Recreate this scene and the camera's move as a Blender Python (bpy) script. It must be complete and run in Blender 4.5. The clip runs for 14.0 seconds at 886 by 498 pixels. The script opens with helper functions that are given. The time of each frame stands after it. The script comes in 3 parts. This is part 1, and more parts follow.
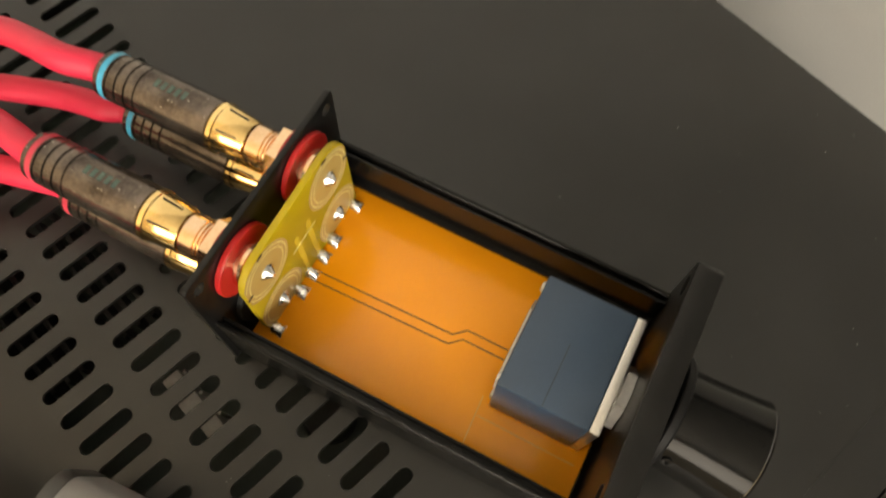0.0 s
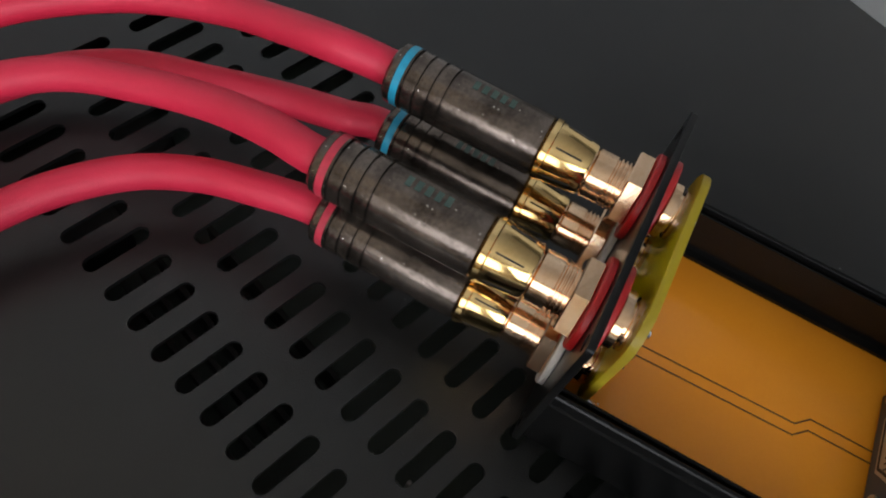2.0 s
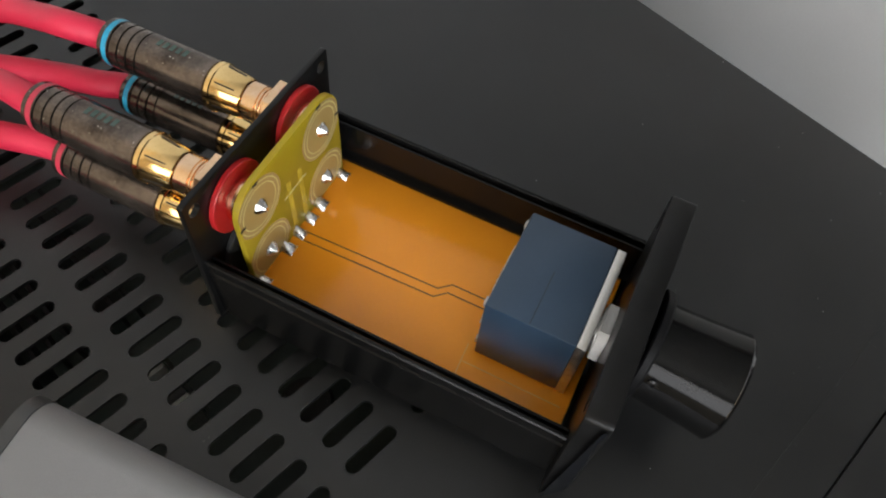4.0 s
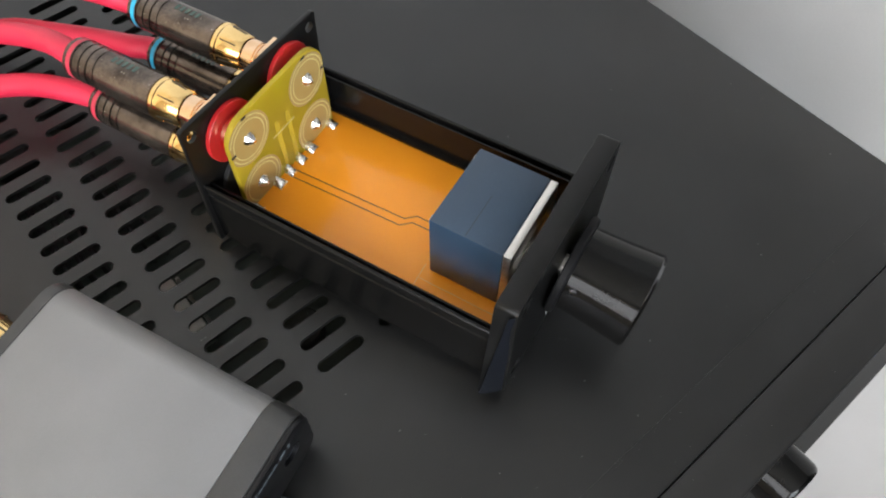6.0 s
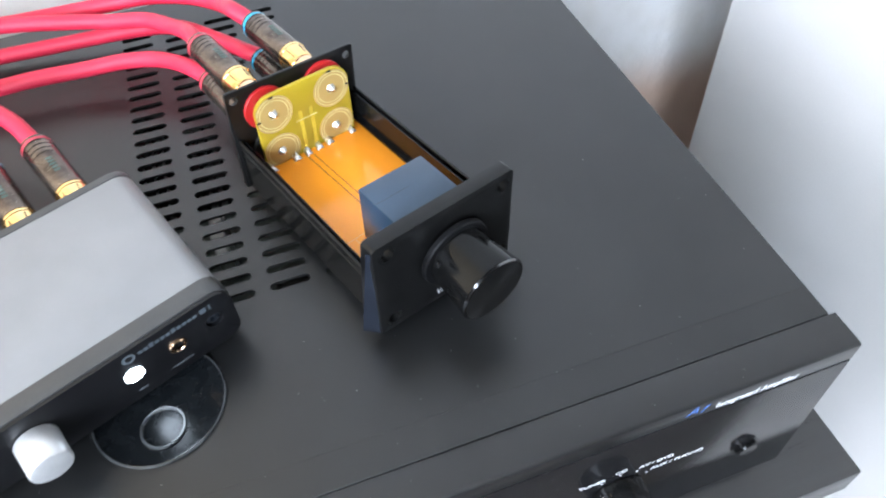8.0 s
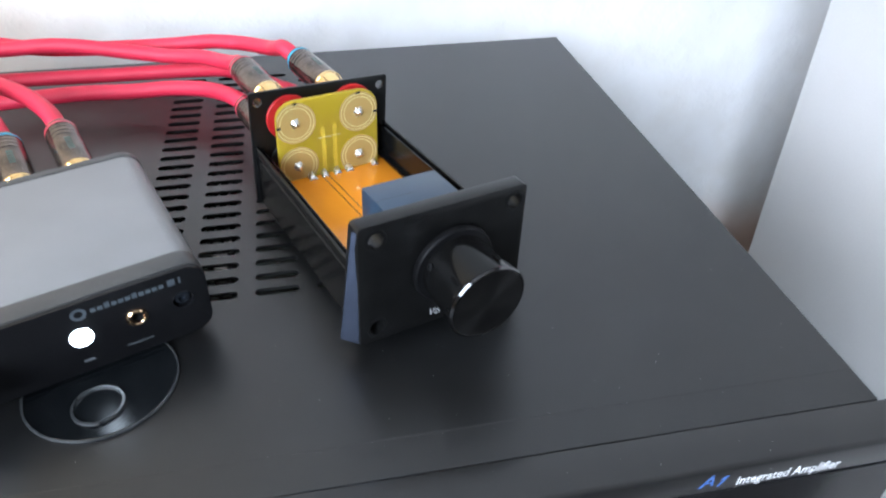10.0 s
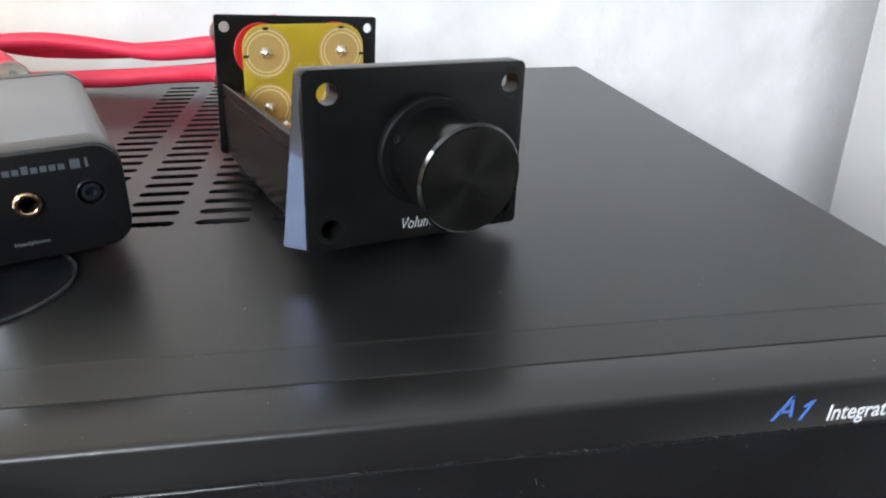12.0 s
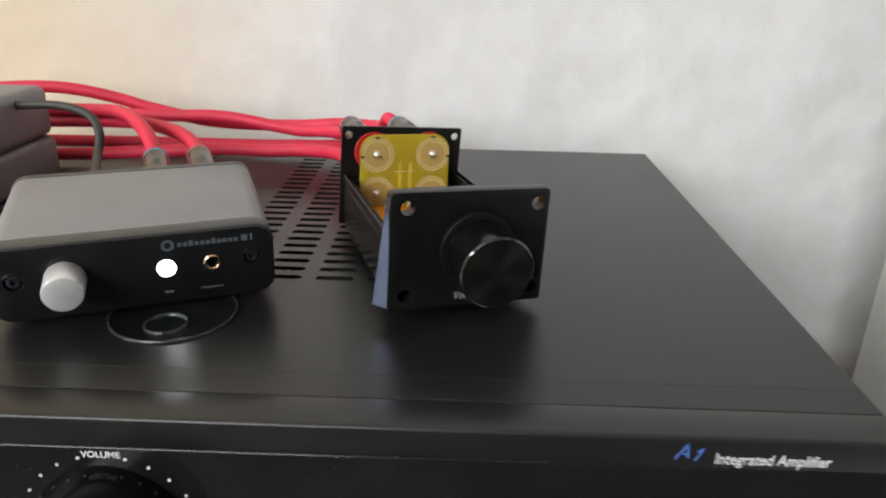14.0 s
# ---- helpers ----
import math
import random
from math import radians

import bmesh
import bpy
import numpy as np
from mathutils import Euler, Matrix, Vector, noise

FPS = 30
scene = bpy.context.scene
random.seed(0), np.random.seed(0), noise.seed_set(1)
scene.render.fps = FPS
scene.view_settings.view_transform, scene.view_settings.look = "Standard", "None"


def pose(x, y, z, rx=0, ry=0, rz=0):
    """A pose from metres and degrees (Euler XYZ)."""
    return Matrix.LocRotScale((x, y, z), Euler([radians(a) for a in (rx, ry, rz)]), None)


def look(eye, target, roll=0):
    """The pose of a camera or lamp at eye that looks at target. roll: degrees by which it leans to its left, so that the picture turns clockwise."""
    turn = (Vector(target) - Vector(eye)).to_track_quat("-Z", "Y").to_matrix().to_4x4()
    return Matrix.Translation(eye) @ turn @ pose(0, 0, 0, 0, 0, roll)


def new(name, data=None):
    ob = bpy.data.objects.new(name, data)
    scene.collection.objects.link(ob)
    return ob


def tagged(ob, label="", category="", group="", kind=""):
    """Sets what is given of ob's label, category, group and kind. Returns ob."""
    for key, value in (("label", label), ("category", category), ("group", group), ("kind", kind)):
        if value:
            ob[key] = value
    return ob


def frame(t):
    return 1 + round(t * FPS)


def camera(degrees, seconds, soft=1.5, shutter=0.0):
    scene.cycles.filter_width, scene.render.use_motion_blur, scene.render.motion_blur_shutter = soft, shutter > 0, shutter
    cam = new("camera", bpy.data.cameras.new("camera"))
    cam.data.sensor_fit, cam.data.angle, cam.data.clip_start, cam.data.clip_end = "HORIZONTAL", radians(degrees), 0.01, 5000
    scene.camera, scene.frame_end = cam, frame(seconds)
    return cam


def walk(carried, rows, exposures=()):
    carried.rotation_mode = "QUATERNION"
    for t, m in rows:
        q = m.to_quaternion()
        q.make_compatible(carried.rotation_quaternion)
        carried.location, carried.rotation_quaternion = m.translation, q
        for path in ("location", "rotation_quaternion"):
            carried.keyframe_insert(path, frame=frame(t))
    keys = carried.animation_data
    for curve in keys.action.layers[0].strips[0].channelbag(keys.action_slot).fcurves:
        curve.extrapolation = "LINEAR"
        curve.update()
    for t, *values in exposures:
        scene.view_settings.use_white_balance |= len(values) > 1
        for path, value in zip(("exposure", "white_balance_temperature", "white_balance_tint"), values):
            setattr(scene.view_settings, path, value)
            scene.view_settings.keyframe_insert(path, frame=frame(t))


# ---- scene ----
cam = camera(63.05, 14.0, soft=2.0, shutter=0.4)
PATH = [
    (0, (-0.0463, 0.0171, 0.1872), (0.0012, 0.0667, -0.0007), 0.73),
    (0.5, (-0.0543, 0.0269, 0.1724), (-0.0093, 0.0632, -0.0191), 5.67),
    (1, (-0.0669, 0.0366, 0.1669), (-0.0177, 0.073, -0.0235), 7.18),
    (1.5, (-0.0951, 0.0677, 0.1528), (-0.0174, 0.1198, -0.024), 12.91),
    (2, (-0.1052, 0.0805, 0.1465), (-0.0253, 0.1296, -0.0302), 18.09),
    (2.5, (-0.1058, 0.0737, 0.1490), (-0.0246, 0.127, -0.0258), 16.65),
    (3, (-0.0909, 0.0419, 0.1597), (-0.0076, 0.102, -0.0119), 12.77),
    (3.5, (-0.0777, 0.0059, 0.1718), (0.0013, 0.0674, -0.0014), 8.61),
    (4, (-0.0776, -0.0076, 0.1754), (-0.0017, 0.0567, 0.0019), 6.38),
    (4.2, (-0.0793, -0.0101, 0.1758), (-0.0023, 0.0533, 0.0025), 7.38),
    (6.3, (-0.0810, -0.0566, 0.1961), (-0.0166, 0.026, 0.0258), -2.04),
    (6.5, (-0.0819, -0.0628, 0.2036), (-0.0181, 0.0244, 0.0353), -2.91),
    (7, (-0.0618, -0.0878, 0.2015), (-0.0091, 0.0113, 0.036), -2.40),
    (7.5, (-0.0416, -0.1210, 0.2127), (0.0005, -0.0095, 0.052), -5.49),
    (8, (-0.0440, -0.1458, 0.2146), (-0.0078, -0.0241, 0.06), -4.00),
    (8.2, (-0.0442, -0.1539, 0.2154), (-0.011, -0.0277, 0.0639), -3.60),
    (10.3, (-0.0339, -0.1707, 0.1423), (-0.0028, -0.0117, 0.025), 1.55),
    (10.5, (-0.0334, -0.1656, 0.1264), (-0.0054, -0.0051, 0.0104), 1.48),
    (11, (-0.0370, -0.1537, 0.0914), (-0.0008, 0.0167, -0.007), 3.91),
    (11.5, (-0.0252, -0.1685, 0.0931), (0.0088, 0.0074, 0.0042), 1.47),
    (12, (-0.0181, -0.1673, 0.0774), (0.0083, 0.0129, -0.0053), 0.05),
    (12.5, (-0.0037, -0.1709, 0.0612), (0.0082, 0.0139, -0.0143), -1.79),
    (12.8, (-0.0033, -0.1911, 0.0461), (-0.0028, -0.0022, -0.0196), -0.90),
    (13, (-0.0077, -0.1934, 0.0569), (-0.0107, -0.0036, -0.006), -0.04),
    (13.5, (-0.0126, -0.2084, 0.0846), (-0.0169, -0.0178, 0.024), 0.64),
    (14, (-0.0041, -0.2338, 0.1205), (-0.0076, -0.0484, 0.0455), 1.31),
]
EXPOSURES = [
    (0.0, -0.5, 9000, 10), (0.5, -0.77, 8200, 10), (1.0, -1.05, 7600, 10), (1.5, -1.4, 6700, 10), (2.0, -1.6, 6400, 10), (3.0, -1.45, 6600, 10), (3.5, -1.37, 6600, 10),
    (4.0, -1.05, 6650, 10), (6.5, -0.3, 6500, 10), (8.0, 0.28, 5850, 10), (10.5, -0.2, 5750, 10), (11.0, 0.06, 6000, 10), (11.5, -0.34, 6200, 10), (12.0, -0.42, 6300, 10), (12.5, -0.36, 6400, 10), (13.0, -0.24, 6400, 10), (13.5, -0.65, 6800, 10), (14.0, -0.92, 6900, 10),
]
walk(cam, [(t, look(eye, target, roll)) for t, eye, target, roll in PATH], EXPOSURES)

# ---- light ----
world = bpy.data.worlds.new("world")
world.use_nodes = True
scene.world = world
wn = world.node_tree
bg = wn.nodes["Background"]
sky = wn.nodes.new("ShaderNodeTexSky")
sky.sky_type, sky.sun_disc, sky.sun_elevation, sky.sun_rotation = "NISHITA", False, radians(38), radians(200)
wn.links.new(sky.outputs[0], bg.inputs[0])
bg.inputs[1].default_value = 0.10


def window_light(name, m, wide, high, power, colour):
    lamp = bpy.data.lights.new(name, "AREA")
    lamp.shape, lamp.size, lamp.size_y, lamp.energy, lamp.color = "RECTANGLE", wide, high, power, colour
    ob = new(name, lamp)
    ob.matrix_world = m
    return ob


window_light("window_daylight", look((-1.02, -2.06, 0.95), (0.1, 0.0, 0.0)), 1.35, 1.15, 92, (0.88, 0.94, 1.0))
window_light("side_window_daylight", look((-1.88, -0.75, 0.85), (0.2, 0.1, 0.0)), 1.15, 1.05, 42, (0.96, 0.97, 1.0))

# ---- helpers of this scene ----
MM = 0.001


def mm(*v):
    return tuple(a * MM for a in v)


def mesh_of(bm, name, smooth=30):
    bm.normal_update()
    me = bpy.data.meshes.new(name)
    bmesh.ops.recalc_face_normals(bm, faces=bm.faces)
    for f in bm.faces:
        f.smooth = smooth > 0
    for e in bm.edges:
        if len(e.link_faces) == 2 and e.calc_face_angle(0) > radians(smooth):
            e.smooth = False
    bm.to_mesh(me)
    bm.free()
    return me


def part(name, bm, material, parent=None, label="", smooth=30):
    me = bm if isinstance(bm, bpy.types.Mesh) else mesh_of(bm, name, smooth)
    me.materials.clear()
    me.materials.append(material)
    ob = new(name, me)
    if parent is not None:
        ob.parent = parent
    if label:
        tagged(ob, label)
    return ob


def thing(name, m, label, category, group="", kind=""):
    ob = new(name)
    ob.empty_display_size = 0.01
    ob.matrix_world = m
    return tagged(ob, label, category, group, kind)


def block(x0, y0, z0, x1, y1, z1, bevel=0.0, segments=2, bm=None):
    """A box in millimetres, its edges rounded."""
    own = bmesh.new()
    bmesh.ops.create_cube(own, size=1.0)
    for v in own.verts:
        v.co = Vector(mm((x0 + x1) / 2 + v.co.x * (x1 - x0), (y0 + y1) / 2 + v.co.y * (y1 - y0), (z0 + z1) / 2 + v.co.z * (z1 - z0)))
    if bevel:
        bmesh.ops.bevel(own, geom=own.edges[:], offset=bevel * MM, segments=segments, affect="EDGES", profile=0.5)
    if bm is None:
        return own
    tmp = bpy.data.meshes.new("tmp")
    own.to_mesh(tmp)
    own.free()
    bm.from_mesh(tmp)
    bpy.data.meshes.remove(tmp)
    return bm


AXIS = {
    "z": Matrix.Identity(3),
    "y": Matrix(((1, 0, 0), (0, 0, 1), (0, -1, 0))),
    "-y": Matrix(((1, 0, 0), (0, 0, -1), (0, 1, 0))),
    "x": Matrix(((0, 0, 1), (0, 1, 0), (-1, 0, 0))),
}


def lathe(profile, at, axis="z", n=40, bm=None, wobble=None):
    """Turns (radius, height) rows in millimetres about an axis through at."""
    bm = bm or bmesh.new()
    turn = AXIS[axis]
    rings = []
    for r, h in profile:
        if r < 1e-6:
            rings.append([bm.verts.new(Vector(mm(*at)) + turn @ Vector((0, 0, h * MM)))])
            continue
        ring = []
        for k in range(n):
            a = 2 * math.pi * k / n
            rr = r * (wobble(k, h) if wobble else 1)
            ring.append(bm.verts.new(Vector(mm(*at)) + turn @ Vector((rr * math.cos(a) * MM, rr * math.sin(a) * MM, h * MM))))
        rings.append(ring)
    for a, b in zip(rings, rings[1:]):
        if len(a) == 1 and len(b) == 1:
            continue
        for k in range(n):
            j = (k + 1) % n
            if len(a) == 1:
                bm.faces.new((a[0], b[k], b[j]))
            elif len(b) == 1:
                bm.faces.new((a[k], a[j], b[0]))
            else:
                bm.faces.new((a[k], a[j], b[j], b[k]))
    return bm


def round_rect(x0, y0, x1, y1, r, n=5):
    pts = []
    for cx, cy, a0 in ((x1 - r, y1 - r, 0), (x0 + r, y1 - r, 90), (x0 + r, y0 + r, 180), (x1 - r, y0 + r, 270)):
        for k in range(n + 1):
            a = radians(a0 + 90 * k / n)
            pts.append((cx + r * math.cos(a), cy + r * math.sin(a)))
    return pts


def circle(cx, cy, r, n=20):
    return [(cx + r * math.cos(2 * math.pi * k / n), cy + r * math.sin(2 * math.pi * k / n)) for k in range(n)]


def sheet(outer, holes, low, high, plane="xy", bevel=0.0):
    """A plate with holes: outlines in millimetres, thick from low to high across its plane."""
    bm = bmesh.new()
    edges = []
    for loop in [outer, *holes]:
        vs = [bm.verts.new((x * MM, y * MM, 0)) for x, y in loop]
        edges += [bm.edges.new((a, b)) for a, b in zip(vs, vs[1:] + vs[:1])]
    bmesh.ops.triangle_fill(bm, use_beauty=True, use_dissolve=False, edges=edges, normal=(0, 0, 1))
    faces = bm.faces[:]
    got = bmesh.ops.extrude_face_region(bm, geom=faces)
    up = [g for g in got["geom"] if isinstance(g, bmesh.types.BMVert)]
    for v in up:
        v.co.z = (high - low) * MM
    if bevel:
        boxes = [(min(q[0] for q in h), max(q[0] for q in h), min(q[1] for q in h), max(q[1] for q in h)) for h in holes]

        def in_hole(v):
            x, y = v.co.x / MM, v.co.y / MM
            return any(a - 0.01 < x < b + 0.01 and c - 0.01 < y < d + 0.01 for a, b, c, d in boxes)

        rim = [e for e in bm.edges if len(e.link_faces) == 2 and e.calc_face_angle(0) > radians(60) and not in_hole(e.verts[0])]
        bmesh.ops.bevel(bm, geom=rim, offset=bevel * MM, segments=2, affect="EDGES", profile=0.5, clamp_overlap=True)
    for v in bm.verts:
        v.co.z += low * MM
        if plane == "xz":
            v.co = Vector((v.co.x, v.co.z, v.co.y))
        elif plane == "yz":
            v.co = Vector((v.co.z, v.co.x, v.co.y))
    return bm


def extruded(profile, y0, y1):
    """A section in x and z, drawn out along y."""
    bm = bmesh.new()
    front = [bm.verts.new(mm(x, y0, z)) for x, z in profile]
    back = [bm.verts.new(mm(x, y1, z)) for x, z in profile]
    bm.faces.new(front)
    bm.faces.new(back[::-1])
    n = len(profile)
    for k in range(n):
        bm.faces.new((front[k], front[(k + 1) % n], back[(k + 1) % n], back[k]))
    return bm


def smooth_path(points, per=10):
    """Points of a Catmull-Rom line through the given ones."""
    p = [Vector(q) for q in points]
    p = [2 * p[0] - p[1], *p, 2 * p[-1] - p[-2]]
    out = []
    for a, b, c, d in zip(p, p[1:], p[2:], p[3:]):
        for k in range(per):
            t = k / per
            out.append(0.5 * (2 * b + (c - a) * t + (2 * a - 5 * b + 4 * c - d) * t * t + (3 * b - a - 3 * c + d) * t**3))
    return out + [p[-2]]


def tube(points, r, n=18, bm=None):
    """A round cable in millimetres along a smooth line."""
    bm = bm or bmesh.new()
    line = smooth_path(points)
    rings, side = [], None
    for k, q in enumerate(line):
        ahead = (line[min(k + 1, len(line) - 1)] - line[max(k - 1, 0)]).normalized()
        side = ahead.cross(Vector((0, 0, 1)) if side is None else side.cross(ahead)).normalized() if side is None else (side - ahead * side.dot(ahead)).normalized()
        up = side.cross(ahead)
        rings.append([bm.verts.new((q + (side * math.cos(a) + up * math.sin(a)) * r) * MM) for a in (2 * math.pi * j / n for j in range(n))])
    for a, b in zip(rings, rings[1:]):
        for j in range(n):
            bm.faces.new((a[j], a[(j + 1) % n], b[(j + 1) % n], b[j]))
    bm.faces.new(rings[0])
    bm.faces.new(rings[-1][::-1])
    return bm


def lettering(text, size, m, material, parent, name="lettering", shear=0.0, depth=0.05, align="LEFT", bold=0.0, wide=1.0):
    """Words in the built-in font as a thin mesh; size is the capitals' height in millimetres."""
    cu = bpy.data.curves.new("words", "FONT")
    cu.body, cu.size, cu.shear, cu.extrude, cu.align_x, cu.offset = text, size / 0.69 * MM, shear, depth * MM, align, bold * MM
    cu.resolution_u = 3
    ob = new("words", cu)
    bpy.context.view_layer.update()
    me = bpy.data.meshes.new_from_object(ob.evaluated_get(bpy.context.evaluated_depsgraph_get()))
    bpy.data.objects.remove(ob)
    bpy.data.curves.remove(cu)
    me.transform(m @ Matrix.Diagonal((wide, 1, 1, 1)))
    return part(name, me, material, parent)


# ---- materials ----
def principled(name, colour, rough, metal=0.0, coat=0.0, spec=0.5):
    mat = bpy.data.materials.new(name)
    mat.use_nodes = True
    b = mat.node_tree.nodes["Principled BSDF"]
    b.inputs["Base Color"].default_value = (*colour, 1)
    b.inputs["Roughness"].default_value = rough
    b.inputs["Metallic"].default_value = metal
    b.inputs["Coat Weight"].default_value = coat
    b.inputs["Specular IOR Level"].default_value = spec
    return mat


def surface(name, colour, rough, metal=0.0, grain=2000, tint=0.12, stain=80, bump=0.05, rough_var=0.1, coat=0.0, second=None, spec=0.5, stretch=(1, 1, 1)):
    """A surface with variation at two scales: fine grain (bump and gloss) and broad stains (colour)."""
    mat = principled(name, colour, rough, metal, coat, spec)
    nt = mat.node_tree
    b = nt.nodes["Principled BSDF"]
    co = nt.nodes.new("ShaderNodeTexCoord")
    mp = nt.nodes.new("ShaderNodeMapping")
    mp.inputs["Scale"].default_value = stretch
    nt.links.new(co.outputs["Object"], mp.inputs[0])

    def noise_node(scale, detail=4):
        n = nt.nodes.new("ShaderNodeTexNoise")
        n.inputs["Scale"].default_value, n.inputs["Detail"].default_value = scale, detail
        nt.links.new(mp.outputs[0], n.inputs["Vector"])
        return n

    fine, broad = noise_node(grain), noise_node(stain, 6)
    ramp = nt.nodes.new("ShaderNodeValToRGB")
    other = second or tuple(min(1, c * (1 + 2 * tint) + 0.004) for c in colour)
    ramp.color_ramp.elements[0].color = (*(c * (1 - tint) for c in colour), 1)
    ramp.color_ramp.elements[1].color = (*other, 1)
    ramp.color_ramp.elements[0].position, ramp.color_ramp.elements[1].position = 0.35, 0.75
    mixed = nt.nodes.new("ShaderNodeMath")
    mixed.operation = "MULTIPLY_ADD"
    mixed.inputs[1].default_value = 0.3
    nt.links.new(fine.outputs[0], mixed.inputs[0])
    half = nt.nodes.new("ShaderNodeMath")
    half.operation = "MULTIPLY"
    half.inputs[1].default_value = 0.7
    nt.links.new(broad.outputs[0], half.inputs[0])
    nt.links.new(half.outputs[0], mixed.inputs[2])
    nt.links.new(mixed.outputs[0], ramp.inputs[0])
    nt.links.new(ramp.outputs[0], b.inputs["Base Color"])
    rr = nt.nodes.new("ShaderNodeMapRange")
    rr.inputs["To Min"].default_value, rr.inputs["To Max"].default_value = max(0.02, rough - rough_var), min(1, rough + rough_var)
    nt.links.new(mixed.outputs[0], rr.inputs["Value"])
    nt.links.new(rr.outputs[0], b.inputs["Roughness"])
    if bump:
        bp = nt.nodes.new("ShaderNodeBump")
        bp.inputs["Strength"].default_value, bp.inputs["Distance"].default_value = bump, 0.0004
        nt.links.new(fine.outputs[0], bp.inputs["Height"])
        nt.links.new(bp.outputs[0], b.inputs["Normal"])
    return mat


black_paint = surface("black_satin_paint", (0.006, 0.0063, 0.0065), 0.33, grain=2600, stain=25, bump=0.15, rough_var=0.06, tint=0.2, spec=0.58)
bar_black = surface("black_satin_bar", (0.012, 0.012, 0.0122), 0.32, grain=2600, stain=25, bump=0.03, rough_var=0.05, spec=0.5)
panel_gloss = surface("black_gloss_panel", (0.008, 0.008, 0.0088), 0.13, grain=1800, stain=40, bump=0.02, rough_var=0.05, spec=0.38)
anodised = surface("black_anodised_aluminium", (0.005, 0.005, 0.005), 0.30, grain=3000, stain=120, bump=0.04, rough_var=0.05, spec=0.27)
edge_alu = surface("black_polished_edge", (0.02, 0.02, 0.021), 0.16, metal=0.6, grain=2500, stain=90, bump=0.02, rough_var=0.05)
case_black = surface("black_extruded_aluminium", (0.0035, 0.0035, 0.0035), 0.24, grain=3000, stain=120, bump=0.03, rough_var=0.05, spec=0.2, stretch=(1, 0.1, 1))
knob_black = surface("black_knob", (0.003, 0.003, 0.003), 0.11, grain=1500, stain=80, bump=0.01, rough_var=0.03, spec=0.2)
knob_skirt = surface("black_knob_skirt", (0.003, 0.003, 0.0035), 0.5, grain=1500, stain=80, bump=0.01, rough_var=0.05, spec=0.14)
side_polish = surface("polished_side", (0.17, 0.21, 0.31), 0.10, metal=1.0, grain=1500, stain=60, bump=0.02, rough_var=0.04)
screw_steel = surface("blued_screw_steel", (0.10, 0.115, 0.14), 0.3, metal=0.9, grain=1500, stain=300, bump=0.04)
turned_black = surface("turned_black_face", (0.035, 0.034, 0.033), 0.30, metal=0.85, grain=2500, stain=90, bump=0.0, rough_var=0.04)
_tb = turned_black.node_tree
_tan = _tb.nodes.new("ShaderNodeTangent")
_tan.direction_type, _tan.axis = "RADIAL", "Y"
_tb.nodes["Principled BSDF"].inputs["Anisotropic"].default_value = 0.85
_tb.links.new(_tan.outputs[0], _tb.nodes["Principled BSDF"].inputs["Tangent"])
rubber = surface("black_rubber", (0.012, 0.012, 0.012), 0.75, grain=2500, stain=150)
dark_inside = surface("dark_steel_inside", (0.02, 0.02, 0.02), 0.7, grain=900, stain=50)
tin = surface("dull_tin", (0.55, 0.54, 0.52), 0.38, metal=0.9, grain=1200, stain=200)
gold = surface("gold_plating", (0.94, 0.63, 0.25), 0.13, metal=1.0, grain=1500, stain=150, bump=0.03, rough_var=0.06, second=(1.0, 0.74, 0.36))
copper_gold = surface("rose_gold_plating", (0.92, 0.60, 0.36), 0.15, metal=1.0, grain=1500, stain=200, bump=0.04, rough_var=0.06, second=(1.0, 0.74, 0.52))
solder = surface("bright_solder", (0.86, 0.86, 0.86), 0.27, metal=1.0, grain=900, stain=400, bump=0.08)
red_plastic = surface("red_plastic_washer", (0.42, 0.012, 0.014), 0.38, grain=900, stain=150)
pale_plastic = surface("pale_plastic_washer", (0.6, 0.59, 0.57), 0.4, grain=900, stain=150)
cable_red = surface("red_braided_jacket", (0.64, 0.017, 0.056), 0.55, grain=2600, stain=60, bump=0.15, second=(0.70, 0.027, 0.072), tint=0.06)
plug_shell = surface("worn_gunmetal_shell", (0.085, 0.066, 0.056), 0.22, metal=0.85, grain=1300, stain=140, bump=0.12, rough_var=0.12, second=(0.25, 0.205, 0.175), tint=0.4)
_nt = plug_shell.node_tree
_co, _vo = _nt.nodes.new("ShaderNodeTexCoord"), _nt.nodes.new("ShaderNodeTexVoronoi")
_vo.inputs["Scale"].default_value = 1050
_nt.links.new(_co.outputs["Object"], _vo.inputs["Vector"])
_near, _some, _fleck = (_nt.nodes.new("ShaderNodeMath") for _ in range(3))
_mix = _nt.nodes.new("ShaderNodeMix")
_sep = _nt.nodes.new("ShaderNodeSeparateColor")
_near.operation, _near.inputs[1].default_value = "LESS_THAN", 0.17
_some.operation, _some.inputs[1].default_value = "GREATER_THAN", 0.86
_fleck.operation = "MULTIPLY"
_nt.links.new(_vo.outputs["Distance"], _near.inputs[0])
_nt.links.new(_vo.outputs["Color"], _sep.inputs[0])
_nt.links.new(_sep.outputs[0], _some.inputs[0])
_nt.links.new(_near.outputs[0], _fleck.inputs[0])
_nt.links.new(_some.outputs[0], _fleck.inputs[1])
_mix.data_type = "RGBA"
_b = _nt.nodes["Principled BSDF"]
_nt.links.new(_b.inputs["Base Color"].links[0].from_socket, _mix.inputs["A"])
_mix.inputs["B"].default_value = (0.62, 0.58, 0.52, 1)
_nt.links.new(_fleck.outputs[0], _mix.inputs["Factor"])
_nt.links.new(_mix.outputs["Result"], _b.inputs["Base Color"])
